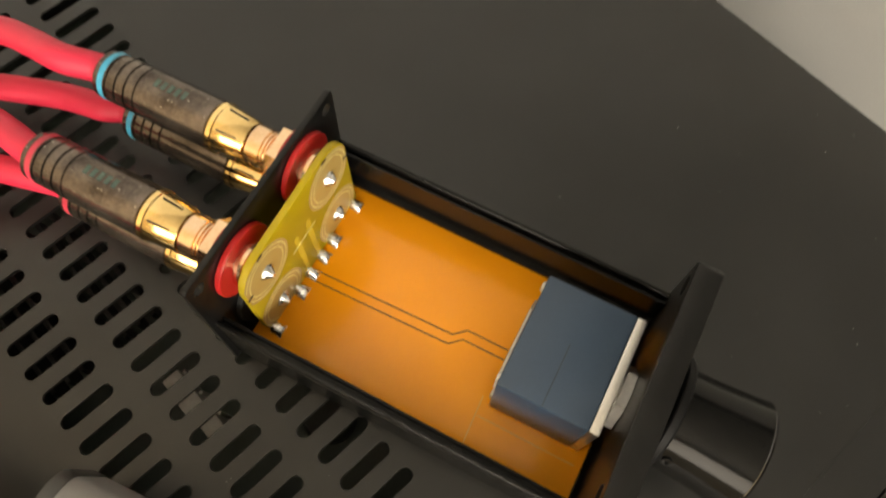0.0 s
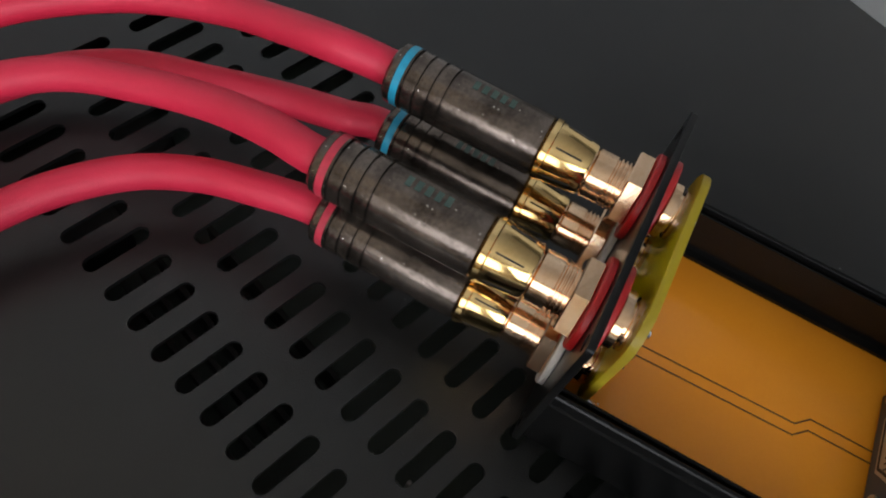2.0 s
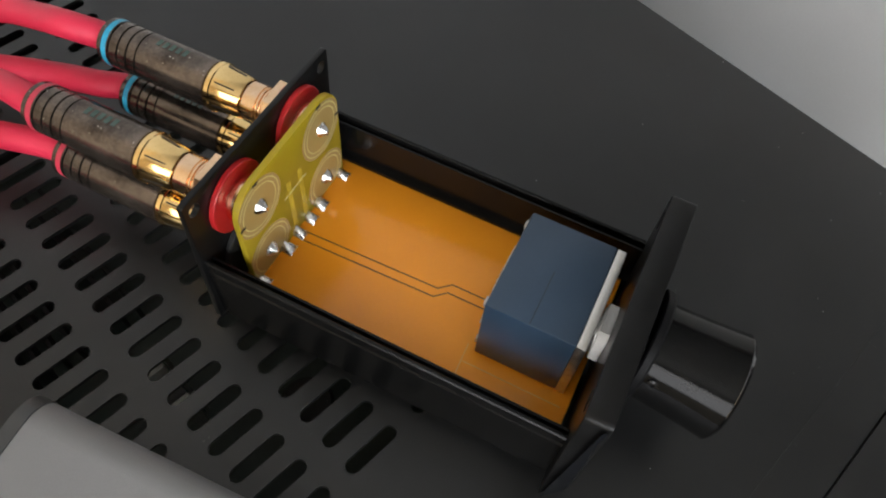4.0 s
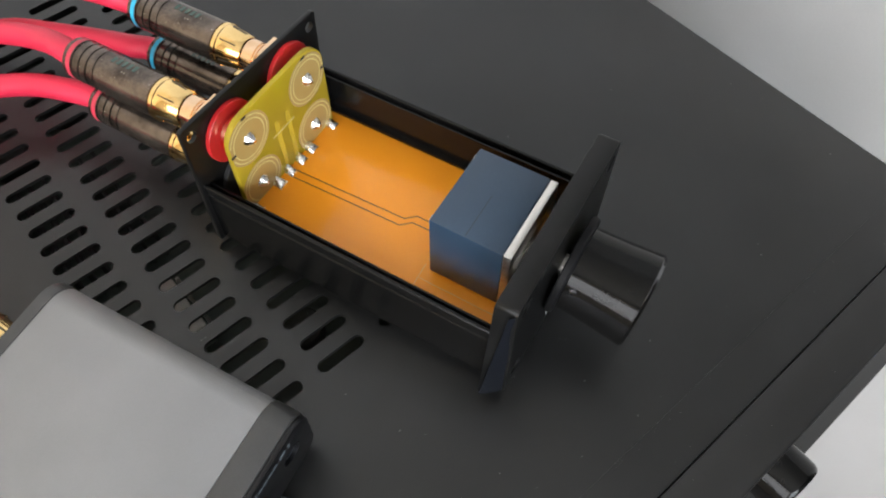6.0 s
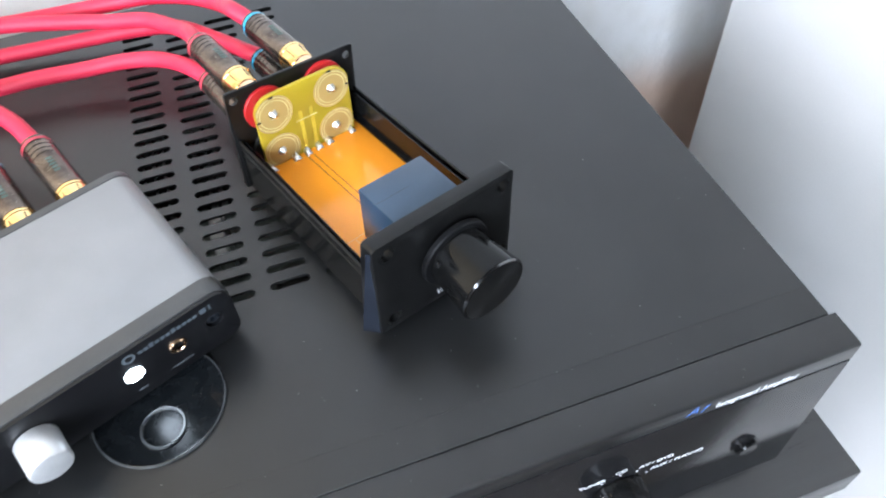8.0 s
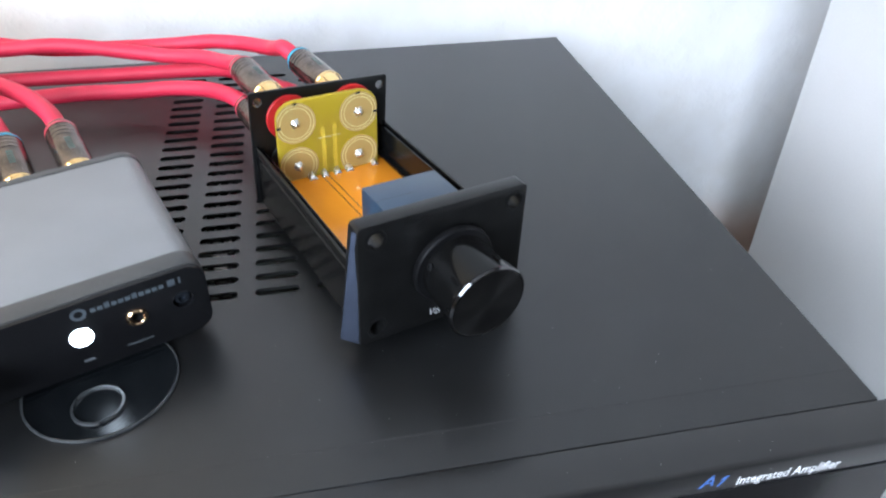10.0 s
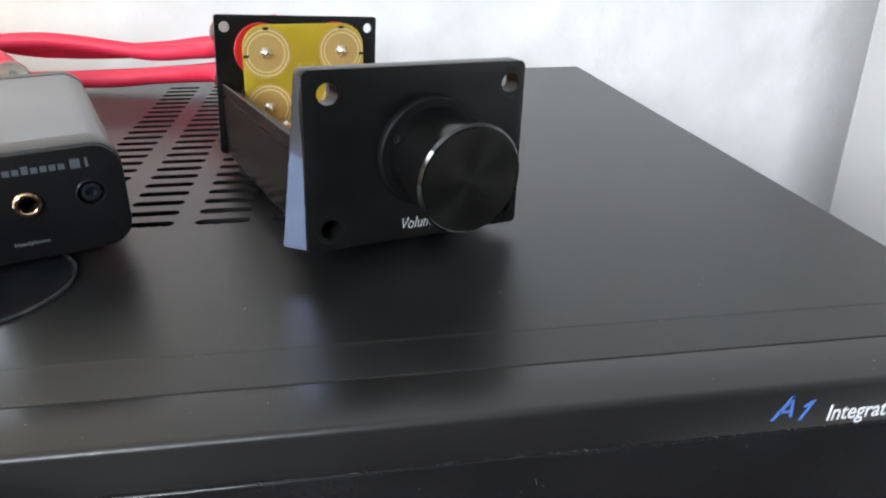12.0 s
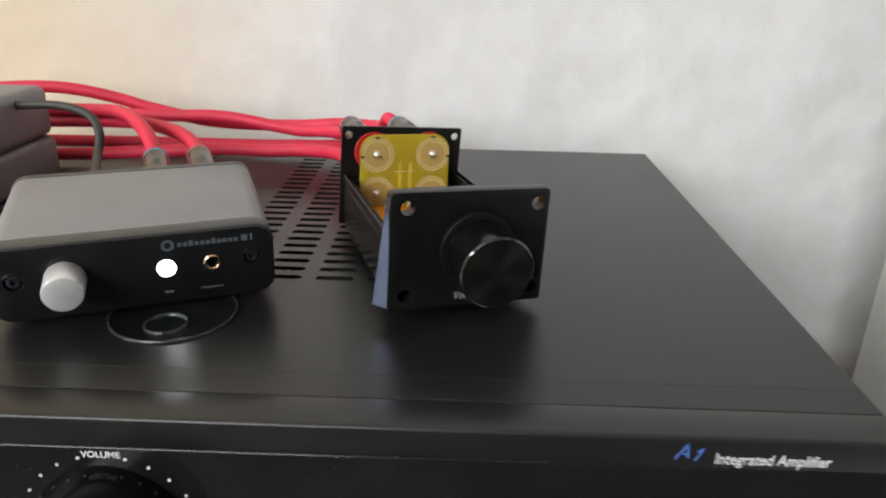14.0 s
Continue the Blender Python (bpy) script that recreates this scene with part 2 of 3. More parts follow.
plug_dark = surface("dark_groove", (0.01, 0.01, 0.01), 0.5, grain=900)
band_blue = surface("blue_band", (0.02, 0.33, 0.52), 0.4, grain=900, stain=300)
band_red = surface("red_band", (0.50, 0.03, 0.06), 0.4, grain=900, stain=300)
pcb_orange = surface("orange_circuit_board", (0.98, 0.35, 0.02), 0.20, grain=1500, stain=35, bump=0.03, rough_var=0.06, second=(0.99, 0.38, 0.027), tint=0.05)
pcb_trace = surface("dark_trace", (0.09, 0.035, 0.008), 0.4, grain=900)
pcb_yellow = surface("yellow_green_circuit_board", (0.56, 0.45, 0.03), 0.34, grain=1400, stain=90, bump=0.05, second=(0.42, 0.29, 0.045), tint=0.14)
_nt = pcb_yellow.node_tree
_tr, _mx = _nt.nodes.new("ShaderNodeBsdfTranslucent"), _nt.nodes.new("ShaderNodeMixShader")
_tr.inputs[0].default_value, _mx.inputs[0].default_value = (0.96, 0.84, 0.02, 1), 0.38
_nt.links.new(_nt.nodes["Principled BSDF"].outputs[0], _mx.inputs[1])
_nt.links.new(_tr.outputs[0], _mx.inputs[2])
_nt.links.new(_mx.outputs[0], _nt.nodes["Material Output"].inputs[0])
pad_edge = surface("pale_orange_print", (0.80, 0.40, 0.08), 0.4, grain=900)
pad_gold = surface("buried_copper_trace", (0.52, 0.39, 0.032), 0.4, grain=900)
bare_resin = surface("bare_tan_laminate", (0.50, 0.36, 0.12), 0.36, grain=1400, stain=160, bump=0.06, second=(0.40, 0.26, 0.08), tint=0.2)
silk = surface("pale_silkscreen", (0.66, 0.60, 0.26), 0.5, grain=900)
pot_blue = surface("slate_blue_plastic", (0.021, 0.044, 0.078), 0.34, grain=1600, stain=60, bump=0.04, tint=0.06, spec=0.55)
pot_metal = surface("brushed_steel", (0.72, 0.70, 0.66), 0.30, metal=1.0, grain=900, stain=100, stretch=(1, 8, 8))
badge = surface("pale_metal_badge", (0.52, 0.50, 0.46), 0.35, metal=0.5, grain=900, stain=150)
print_ink = surface("grey_white_ink", (0.50, 0.51, 0.52), 0.5, grain=900)
white_ink = surface("white_ink", (0.74, 0.75, 0.77), 0.5, grain=900)
grey_ink = surface("grey_ink", (0.11, 0.12, 0.13), 0.5, grain=900)
pale_ink = surface("pale_blue_ink", (0.075, 0.09, 0.105), 0.5, grain=900)
blue_ink = surface("blue_ink", (0.07, 0.16, 0.46), 0.4, grain=900)
dac_shell = surface("grey_painted_aluminium", (0.23, 0.23, 0.234), 0.48, metal=0.1, grain=3500, stain=40, bump=0.10, rough_var=0.05, tint=0.05, spec=0.32)
dac_trim = surface("dark_grey_trim", (0.05, 0.05, 0.05), 0.4, grain=2000, stain=60)
dac_face = surface("black_satin_face", (0.006, 0.006, 0.007), 0.34, grain=1500, stain=50, bump=0.02, spec=0.35)
silver_knob = surface("satin_silver", (0.72, 0.72, 0.72), 0.36, metal=0.5, grain=2000, stain=80)
grey_plastic = surface("grey_plastic", (0.20, 0.205, 0.21), 0.42, grain=1800, stain=40, tint=0.06)
cable_black = surface("black_cable_jacket", (0.03, 0.028, 0.025), 0.5, grain=1500)
white_panel = surface("white_lacquer", (0.56, 0.56, 0.555), 0.34, grain=700, stain=9, bump=0.05, tint=0.05, second=(0.60, 0.60, 0.595))
stand_black = surface("black_veneer", (0.018, 0.018, 0.018), 0.30, grain=300, stain=12, stretch=(1, 12, 1))
cream_paint = surface("cream_paint", (0.72, 0.60, 0.42), 0.8, grain=300, stain=3, second=(0.76, 0.65, 0.47))
grey_paint = surface("grey_paint", (0.15, 0.145, 0.14), 0.8, grain=300, stain=3, second=(0.18, 0.175, 0.17))
ceiling_paint = surface("white_ceiling_paint", (0.8, 0.79, 0.77), 0.85, grain=300, stain=3, second=(0.83, 0.82, 0.8))
floor_wood = surface("dark_wood_floor", (0.055, 0.045, 0.038), 0.5, grain=120, stain=6, second=(0.075, 0.062, 0.052))

clear = surface("smoked_plastic", (0.004, 0.005, 0.006), 0.2, grain=900, stain=150, bump=0.02, rough_var=0.06, spec=0.22)
# disc edges: their glint is put into a paler plastic
glint_edge = surface("glint_plastic_edge", (0.01, 0.011, 0.012), 0.22, grain=1500, stain=90, second=(0.085, 0.09, 0.095))
window_glass = principled("window_glass", (1, 1, 1), 0.02)
window_glass.node_tree.nodes["Principled BSDF"].inputs["Transmission Weight"].default_value = 1.0

lit = bpy.data.materials.new("lit_white_lamp")
lit.use_nodes = True
lit.node_tree.nodes["Principled BSDF"].inputs["Base Color"].default_value = (0.9, 0.95, 1, 1)
lit.node_tree.nodes["Principled BSDF"].inputs["Emission Color"].default_value = (0.85, 0.94, 1.0, 1)
lit.node_tree.nodes["Principled BSDF"].inputs["Emission Strength"].default_value = 20.0


def plaster_material():
    """Uneven trowelled plaster: broad swells, fine grit, a warm light cast painted in leftwards, ochre low down."""
    mat = principled("trowelled_white_plaster", (0.80, 0.79, 0.77), 0.9)
    nt = mat.node_tree
    b = nt.nodes["Principled BSDF"]
    co = nt.nodes.new("ShaderNodeTexCoord")
    big, mid, fine = (nt.nodes.new("ShaderNodeTexNoise") for _ in range(3))
    for n, s, d in ((big, 9, 3), (mid, 38, 5), (fine, 330, 3)):
        n.inputs["Scale"].default_value, n.inputs["Detail"].default_value = s, d
        nt.links.new(co.outputs["Object"], n.inputs["Vector"])
    ramp = nt.nodes.new("ShaderNodeValToRGB")
    ramp.color_ramp.elements[0].color, ramp.color_ramp.elements[0].position = (0.70, 0.69, 0.67, 1), 0.3
    ramp.color_ramp.elements[1].color, ramp.color_ramp.elements[1].position = (0.745, 0.745, 0.745, 1), 0.62
    nt.links.new(mid.outputs[0], ramp.inputs[0])
    axes = nt.nodes.new("ShaderNodeSeparateXYZ")
    nt.links.new(co.outputs["Object"], axes.inputs[0])

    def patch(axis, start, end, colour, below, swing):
        """Blends another colour over the one below along an axis, with a ragged edge."""
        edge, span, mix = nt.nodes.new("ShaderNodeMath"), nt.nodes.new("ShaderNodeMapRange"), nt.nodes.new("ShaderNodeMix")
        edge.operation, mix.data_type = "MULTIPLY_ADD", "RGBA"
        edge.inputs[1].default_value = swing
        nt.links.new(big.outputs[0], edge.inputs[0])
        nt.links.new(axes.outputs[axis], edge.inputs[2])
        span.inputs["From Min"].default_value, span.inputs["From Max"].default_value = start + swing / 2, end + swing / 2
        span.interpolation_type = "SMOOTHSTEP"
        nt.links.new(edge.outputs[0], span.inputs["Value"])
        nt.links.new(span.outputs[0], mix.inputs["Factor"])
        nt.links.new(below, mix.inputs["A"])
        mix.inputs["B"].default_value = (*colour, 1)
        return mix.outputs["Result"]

    # warm cast of the light on the left, put into the colour as cream
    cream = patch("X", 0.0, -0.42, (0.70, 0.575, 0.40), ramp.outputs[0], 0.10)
    # ochre towards the bottom of the wall
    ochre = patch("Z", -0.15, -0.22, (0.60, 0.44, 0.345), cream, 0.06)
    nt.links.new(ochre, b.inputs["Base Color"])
    last = None
    for n, dist, strength in ((big, 0.016, 0.5), (mid, 0.0045, 0.42), (fine, 0.0006, 0.3)):
        bp = nt.nodes.new("ShaderNodeBump")
        bp.inputs["Distance"].default_value, bp.inputs["Strength"].default_value = dist, strength
        nt.links.new(n.outputs[0], bp.inputs["Height"])
        if last:
            nt.links.new(last.outputs[0], bp.inputs["Normal"])
        last = bp
    nt.links.new(last.outputs[0], b.inputs["Normal"])
    return mat


plaster = plaster_material()

# ---- room ----
FLOOR = -760
WALL_Y = 296


def setting(name, bm, material, label, category):
    return tagged(part(name, bm, material), label, category, kind="structure")


setting("floor", block(-1950, -2200, FLOOR - 30, 1950, WALL_Y, FLOOR), floor_wood, "dark wooden floor of the room", "floor")
setting("ceiling", block(-1950, -2200, 1700, 1950, WALL_Y + 120, 1730), ceiling_paint, "white painted ceiling", "ceiling")
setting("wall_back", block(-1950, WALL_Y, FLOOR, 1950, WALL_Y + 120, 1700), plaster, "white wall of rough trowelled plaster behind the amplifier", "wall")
setting("wall_right", block(1950, -2200, FLOOR, 2070, WALL_Y + 120, 1700), grey_paint, "grey painted side wall", "wall")
setting("wall_left", sheet([(-2200, FLOOR), (WALL_Y + 120, FLOOR), (WALL_Y + 120, 1700), (-2200, 1700)], [[(-1400, 240), (-100, 240), (-100, 1460), (-1400, 1460)]], -2070, -1950, "yz"), cream_paint, "cream painted side wall with a window opening", "wall")
setting("wall_front", sheet([(-2070, FLOOR), (2070, FLOOR), (2070, 1700), (-2070, 1700)], [[(-1730, 330), (-310, 330), (-310, 1570), (-1730, 1570)]], -2320, -2200, "xz"), grey_paint, "grey painted wall with a window opening", "wall")


def window(name, centre, wide, high, axis):
    """A white framed window with two panes, in its opening."""
    m = Matrix.Translation(mm(*centre)) @ (Matrix.Rotation(radians(90), 4, "Z") if axis == "x" else Matrix.Identity(4))
    w = thing(name, m, "white framed window letting daylight in", "window", kind="structure")
    outer = round_rect(-wide / 2, -high / 2, wide / 2, high / 2, 2, 1)
    gap = 60
    holes = [round_rect(-wide / 2 + gap, -high / 2 + gap, -gap / 2, high / 2 - gap, 2, 1), round_rect(gap / 2, -high / 2 + gap, wide / 2 - gap, high / 2 - gap, 2, 1)]
    part("window_frame", sheet(outer, holes, -30, 30, "xz"), white_panel, w)
    for x0, x1 in ((-wide / 2 + gap, -gap / 2), (gap / 2, wide / 2 - gap)):
        pane = part("pane", block(x0, -3, -high / 2 + gap, x1, 3, high / 2 - gap), window_glass, w)
        pane.visible_shadow = False


window("window_1", (-1020, -2270, 950), 1418, 1238, "y")
window("window_2", (-2020, -750, 850), 1298, 1218, "x")

# tall white cabinet to the right, and the black stand under the amplifier
cabinet = thing("white_cabinet", pose(0, 0, 0), "smooth white lacquered cabinet standing beside the amplifier stand", "cabinet")
part("body", block(270, -240, FLOOR, 760, 200, 190, 1.5), white_panel, cabinet)

stand = thing("amplifier_stand", pose(0, 0, 0), "black veneered stand whose top board carries the amplifier", "stand")
part("top_board", block(-345, -84.5, -124, 161, 285, -104, 1.0), stand_black, stand)
for x in (-335, 125):
    part("side_board", block(x, -60, FLOOR, x + 18, 280, -124, 1.0), stand_black, stand)
part("lower_board", block(-317, -60, -480, 125, 280, -462, 1.0), stand_black, stand)

# ---- amplifier ----
amp = thing("amplifier", pose(0, 0, 0), "black integrated amplifier with slotted top cover and glossy front panel", "amplifier")
XL, XR, YF, YS, YB = -309, 121.5, -68.2, -54.0, 246.0
YC = -41.2
SLOT_X, SLOT_Y, PITCH, ROWS = (-94.6, -73.2, -52.3, -31.0), 29.3, 8.475, 23
slots = []
for cx in SLOT_X:
    for k in range(ROWS):
        slots.append(round_rect(cx - 7.6, SLOT_Y + k * PITCH - 1.9, cx + 7.6, SLOT_Y + k * PITCH + 1.9, 1.88, 4))
part("top_cover", sheet([(XL, YC), (XR, YC), (XR, YB), (XL, YB)], slots, -1.2, 0), black_paint, amp, "black satin steel cover with rows of slots")


def bar_along(profile, x0, x1):
    """A section in y and z, drawn out along x."""
    bm = bmesh.new()
    a = [bm.verts.new(mm(x0, y, z)) for y, z in profile]
    b = [bm.verts.new(mm(x1, y, z)) for y, z in profile]
    bm.faces.new(a)
    bm.faces.new(b[::-1])
    for k in range(len(profile)):
        j = (k + 1) % len(profile)
        bm.faces.new((a[k], a[j], b[j], b[k]))
    return bm


body = bmesh.new()
for b in ((XL, YS, -94, XL + 1.4, YB, -1.3), (XR - 1.4, YS, -94, XR, YB, -1.3), (XL + 1.4, YB - 1.4, -94, XR - 1.4, YB, -1.3)):
    block(*b, bm=body)
part("side_cover", body, black_paint, amp)
lip = [(YC - 0.02, 0.0), (YC - 0.3, -0.05), (YC - 0.8, -0.06), (YS + 0.3, -0.1), (YS + 0.08, -0.25), (YS, -0.7), (YS, -1.7), (YC - 0.02, -1.3)]
part("cover_lip", bar_along(lip, XL, XR), black_paint, amp, "folded front lip of the steel cover")
part("bottom_plate", block(XL, YS, -95.4, XR, YB, -94), dark_inside, amp)


upper = [(YF + 1.5, 0.0), (YF + 0.95, -0.08), (YF + 0.5, -0.28), (YF + 0.2, -0.6), (YF + 0.05, -1.0), (YF, -1.5), (YF, -9.3), (YF + 0.2, -9.7), (YF + 0.7, -9.9), (YS - 0.4, -9.9), (YS - 0.3, -0.4), (YS - 0.38, -0.1), (YS - 0.7, 0.0)]
lower = [(YF + 1.2, -9.95), (YF + 0.7, -10.02), (YF + 0.34, -10.22), (YF + 0.1, -10.55), (YF, -11.0), (YF, -94), (YF + 0.8, -95), (YS - 0.25, -95), (YS - 0.25, -9.95)]
front_panel = part("front_panel", bar_along(lower, XL - 1, XR + 2.4), panel_gloss, amp, "glossy black front panel")
front_trim = part("front_trim", bar_along(upper, XL - 1, XR + 2.4), bar_black, amp, "smooth black upper bar of the front panel")
for x in (XL + 45, XR - 45):
    for y in (-20, 235):
        part("foot", lathe([(0, 0), (18, 0), (20, 2), (20, 8), (0, 8.6)], (x, y, -104), "z", 28), rubber, amp)

FACE = Matrix.Translation(mm(0, YF - 0.03, 0)) @ Matrix.Rotation(radians(90), 4, "X")


def on_face(x, z):
    return FACE @ Matrix.Translation(mm(x, z, 0))


lettering("Integrated Amplifier", 3.5, on_face(69.2, -8.3), white_ink, front_trim, shear=0.12, wide=0.775, bold=0.03, depth=0.08)
lettering("VOLUME", 2.1, on_face(-103.2, -13.6), white_ink, front_panel, align="CENTER", bold=0.04, wide=0.95)
lettering("BALANCE", 2.3, on_face(-46.8, -36.4), white_ink, front_panel, align="CENTER", bold=0.04)
lettering("CD", 2.3, on_face(39.2, -37.2), white_ink, front_panel, align="CENTER", bold=0.04)
lettering("TUNER", 2.3, on_face(28.0, -39.6), white_ink, front_panel, align="CENTER", bold=0.04)
lettering("AV / DVD", 2.3, on_face(46.8, -39.6), white_ink, front_panel, bold=0.04)
lettering("AUX / PHONO", 2.3, on_face(52.4, -45.2), white_ink, front_panel, bold=0.04)


def flat_shape(points, material, parent, name="mark"):
    """A plain flat mark on the front panel."""
    bm = sheet(points, [], -0.05, 0.03)
    bm.transform(FACE)
    return part(name, bm, material, parent)


# slanted blue mark made of plain strokes
flat_shape([(57.9, -7.2), (58.6, -7.2), (61.9, -2.5), (61.7, -1.9), (61.25, -1.9)], blue_ink, front_trim)
flat_shape([(61.3, -1.95), (61.85, -1.95), (62.2, -6.7), (61.5, -6.7)], blue_ink, front_trim)
flat_shape([(59.2, -5.7), (59.6, -5.1), (61.6, -5.1), (61.6, -5.7)], blue_ink, front_trim)
flat_shape([(63.5, -7.6), (64.2, -7.6), (66.4, -3.2), (65.5, -3.4), (64.1, -4.5), (64.4, -4.9), (65.2, -4.4)], blue_ink, front_trim)


def dial(x, z, r, depth, label, angles, tick_r):
    """A turned black knob on the panel, with printed scale marks round it."""
    k = part("control_knob", lathe([(r * 0.96, 0), (r, 0.6), (r * 0.97, depth - 2), (r * 0.93, depth - 0.6), (r * 0.88, depth), (r * 0.82, depth), (r * 0.8, depth - 0.6), (0, depth - 0.5)], (x, YF, z), "-y", 56), knob_black, amp, label)
    part("pointer", block(x - 0.5, YF - depth - 0.1, z + r * 0.35, x + 0.5, YF - depth + 0.9, z + r * 0.8, 0.1), white_ink, k)
    for a in map(radians, angles):
        cx, cz = x + tick_r * math.sin(a), z + tick_r * math.cos(a)
        flat_shape(circle(cx, cz, 0.55, 10), white_ink, front_panel, "scale_mark")


dial(-103.2, -40.1, 23.5, 20, "large round black volume knob", [14.7 * k for k in range(-9, 10) if k], 26.9)
dial(-46.8, -51.6, 10.8, 15, "round black balance knob", range(-63, 64, 21), 13.9)
dial(39.2, -52.8, 10.8, 15, "round black source selector knob", (-31, 0, 31, 61), 13.6)
part("push_button", lathe([(4.4, 0), (4.4, 2.4), (3.8, 3.2), (0, 3.2)], (95.8, YF, -57), "-y", 30), knob_black, amp, "small round black push button")
part("button_ring", lathe([(4.6, 0), (5.6, 0), (5.6, 0.8), (4.6, 0.8), (4.6, 0)], (95.8, YF, -57), "-y", 30), edge_alu, amp)

# parts inside that show through the slots
inside = part("inner_board", block(-150, 10, -42, 60, 250, -40), surface("green_inner_board", (0.05, 0.065, 0.055), 0.6, grain=900, stain=60), amp)
for x, y, r, h in ((-52, 60, 8, 26), (-95, 190, 9, 34), (-70, 205, 8, 34)):
    part("capacitor", lathe([(r, 0), (r, h - 21), (r - 0.8, h - 20), (0, h - 20)], (x, y, -40), "z", 20), dark_inside, inside)
for x, y, w in ((-78.6, 96.6, 2.9), (-78.9, 88.4, 3.1), (-78.3, 80.0, 2.8)):
    coil = part("coil_former", block(x - w, y - 3.1, -40, x + w, y + 3.1, -26.5, 0.7), pale_plastic, inside, "pale component standing under the slots")
    part("wire_end", block(x + w + 0.8, y - 0.5, -40, x + w + 2.0, y + 0.6, -24, 0.3), tin, coil)
for k in range(9):
    part("heat_sink_fin", block(-112 + k * 5, 118, -40, -110.6 + k * 5, 172, -26, 0.2), dark_inside, inside)

# ---- passive preamplifier ----
BOX = Matrix(((0.9424, -0.3327, 0.0338, 0.00015), (0.3319, 0.9429, 0.0271, 0.00012), (-0.0408, -0.0143, 0.9991, 0.00444), (0, 0, 0, 1)))
preamp = thing("preamplifier", BOX, "small open black passive preamplifier with its lid removed", "preamplifier")
half = [(0, 1), (26.8, 1), (27.4, 1.6), (27.4, 20.4), (26.9, 20.6), (26.9, 21.6), (27.4, 21.8), (27.4, 24.7), (27.1, 25), (26.5, 25), (26.3, 24.8), (26.3, 22.6), (25.3, 22.6), (25.3, 23.9), (25.1, 24.1), (24.6, 24.1), (24.6, 12.4), (23.0, 12.2), (23.0, 11.2), (24.6, 11.0), (24.6, 9.4), (22.8, 9.2), (22.8, 8.4), (25.2, 8.0), (25.2, 3.2), (0, 3.2)]
section = half + [(-x, z) for x, z in half[::-1] if x > 0]
part("case", extruded(section, 5.8, 94.0), case_black, preamp, "black extruded aluminium channel")

front_holes = [circle(0.8 + sx * 23.9, z, 2.5, 20) for sx in (-1, 1) for z in (5.3, 37.3)]
fp_bm = sheet(round_rect(-28.9, 0.1, 28.9, 42.7, 1.6, 4), front_holes + [circle(1.5, 21.2, 4.5)], 0, 5.7, "xz", 0.35)
for v in fp_bm.verts:
    if v.co.y > 0.003 and v.co.x < -0.0265:
        v.co.x -= 0.0038 * max(0.0, 1 - v.co.z / 0.0427)
fp = part("front_plate", fp_bm, anodised, preamp, "thick black anodised front plate with four screw holes")
facet = bmesh.new()
facet.faces.new([facet.verts.new(mm(*q)) for q in ((-29.0, 0.45, 41.4), (-29.9, 1.6, 41.4), (-33.3, 5.2, 0.9), (-29.25, 0.45, 0.9))])
part("polished_side", facet, side_polish, fp, "bright polished side facet")
for sx in (-1, 1):
    for z in (5.3, 37.3):
        part("hole_rim", lathe([(2.5, 0.3), (3.5, -0.02), (3.6, 0.02), (3.6, 0.3)], (0.8 + sx * 23.9, 0.0, z), "y", 24), edge_alu, fp)
lettering("Volume", 3.0, Matrix.Translation(mm(-5.3, -0.03, 2.7)) @ Matrix.Rotation(radians(90), 4, "X"), print_ink, fp, shear=0.3, wide=0.76, bold=-0.06)

rear_holes = [circle(sx * 24.9, z, 1.7, 16) for sx in (-1, 1) for z in (4.0, 41.6)]
rp_bm = sheet(round_rect(-28.0, 0.1, 28.0, 45.4, 1.0, 3), rear_holes, 94.0, 95.4, "xz", 0.2)
rp_bm.transform(Matrix.Translation(mm(-1.0, 0, 0)) @ Matrix.Rotation(radians(1.6), 4, "Y"))
part("rear_plate", rp_bm, anodised, preamp, "thin black rear plate with screw holes")
for x, y in ((-17, 24), (17, 24), (-21, 84), (21, 84)):
    low = -(4.44 - 0.0408 * x - 0.0143 * y) / 0.9991
    part("rubber_foot", lathe([(0, low), (4.2, low), (4.6, low + 0.5), (4.6, 1.0), (0, 1.0)], (x, y, 0), "z", 20), rubber, preamp)

# knob with a skirt and a grub screw
KX, KZ = 1.5, 21.2
knob = part("volume_knob", lathe([(0, 1), (11.5, 1), (11.5, 5.0), (11.9, 12.0), (12.75, 21.3), (12.2, 22.0), (11.9, 22.1), (0, 22.0)], (0, 0, 0), "-y", 72), knob_black, preamp, "glossy black turned aluminium knob")
knob.matrix_local = Matrix.Translation(mm(KX + 0.3, 0, 22.6)) @ Matrix.Rotation(radians(4.4), 4, "X")
part("skirt", lathe([(11.0, 1.1), (13.5, 1.1), (13.7, 1.4), (13.6, 2.8), (13.2, 3.3), (11.4, 3.6)], (0, 0, 0), "-y", 72), knob_skirt, knob, "matt black skirt")
part("end_face", lathe([(11.95, 22.13), (0, 22.08)], (0, 0, 0), "-y", 72), turned_black, knob, "turned black end face")
part("edge_ring", lathe([(12.76, 21.25), (12.86, 21.4), (12.3, 22.06), (12.15, 22.0)], (0, 0, 0), "-y", 72), surface("bright_turned_edge", (0.12, 0.12, 0.125), 0.12, metal=1.0, grain=900), knob)
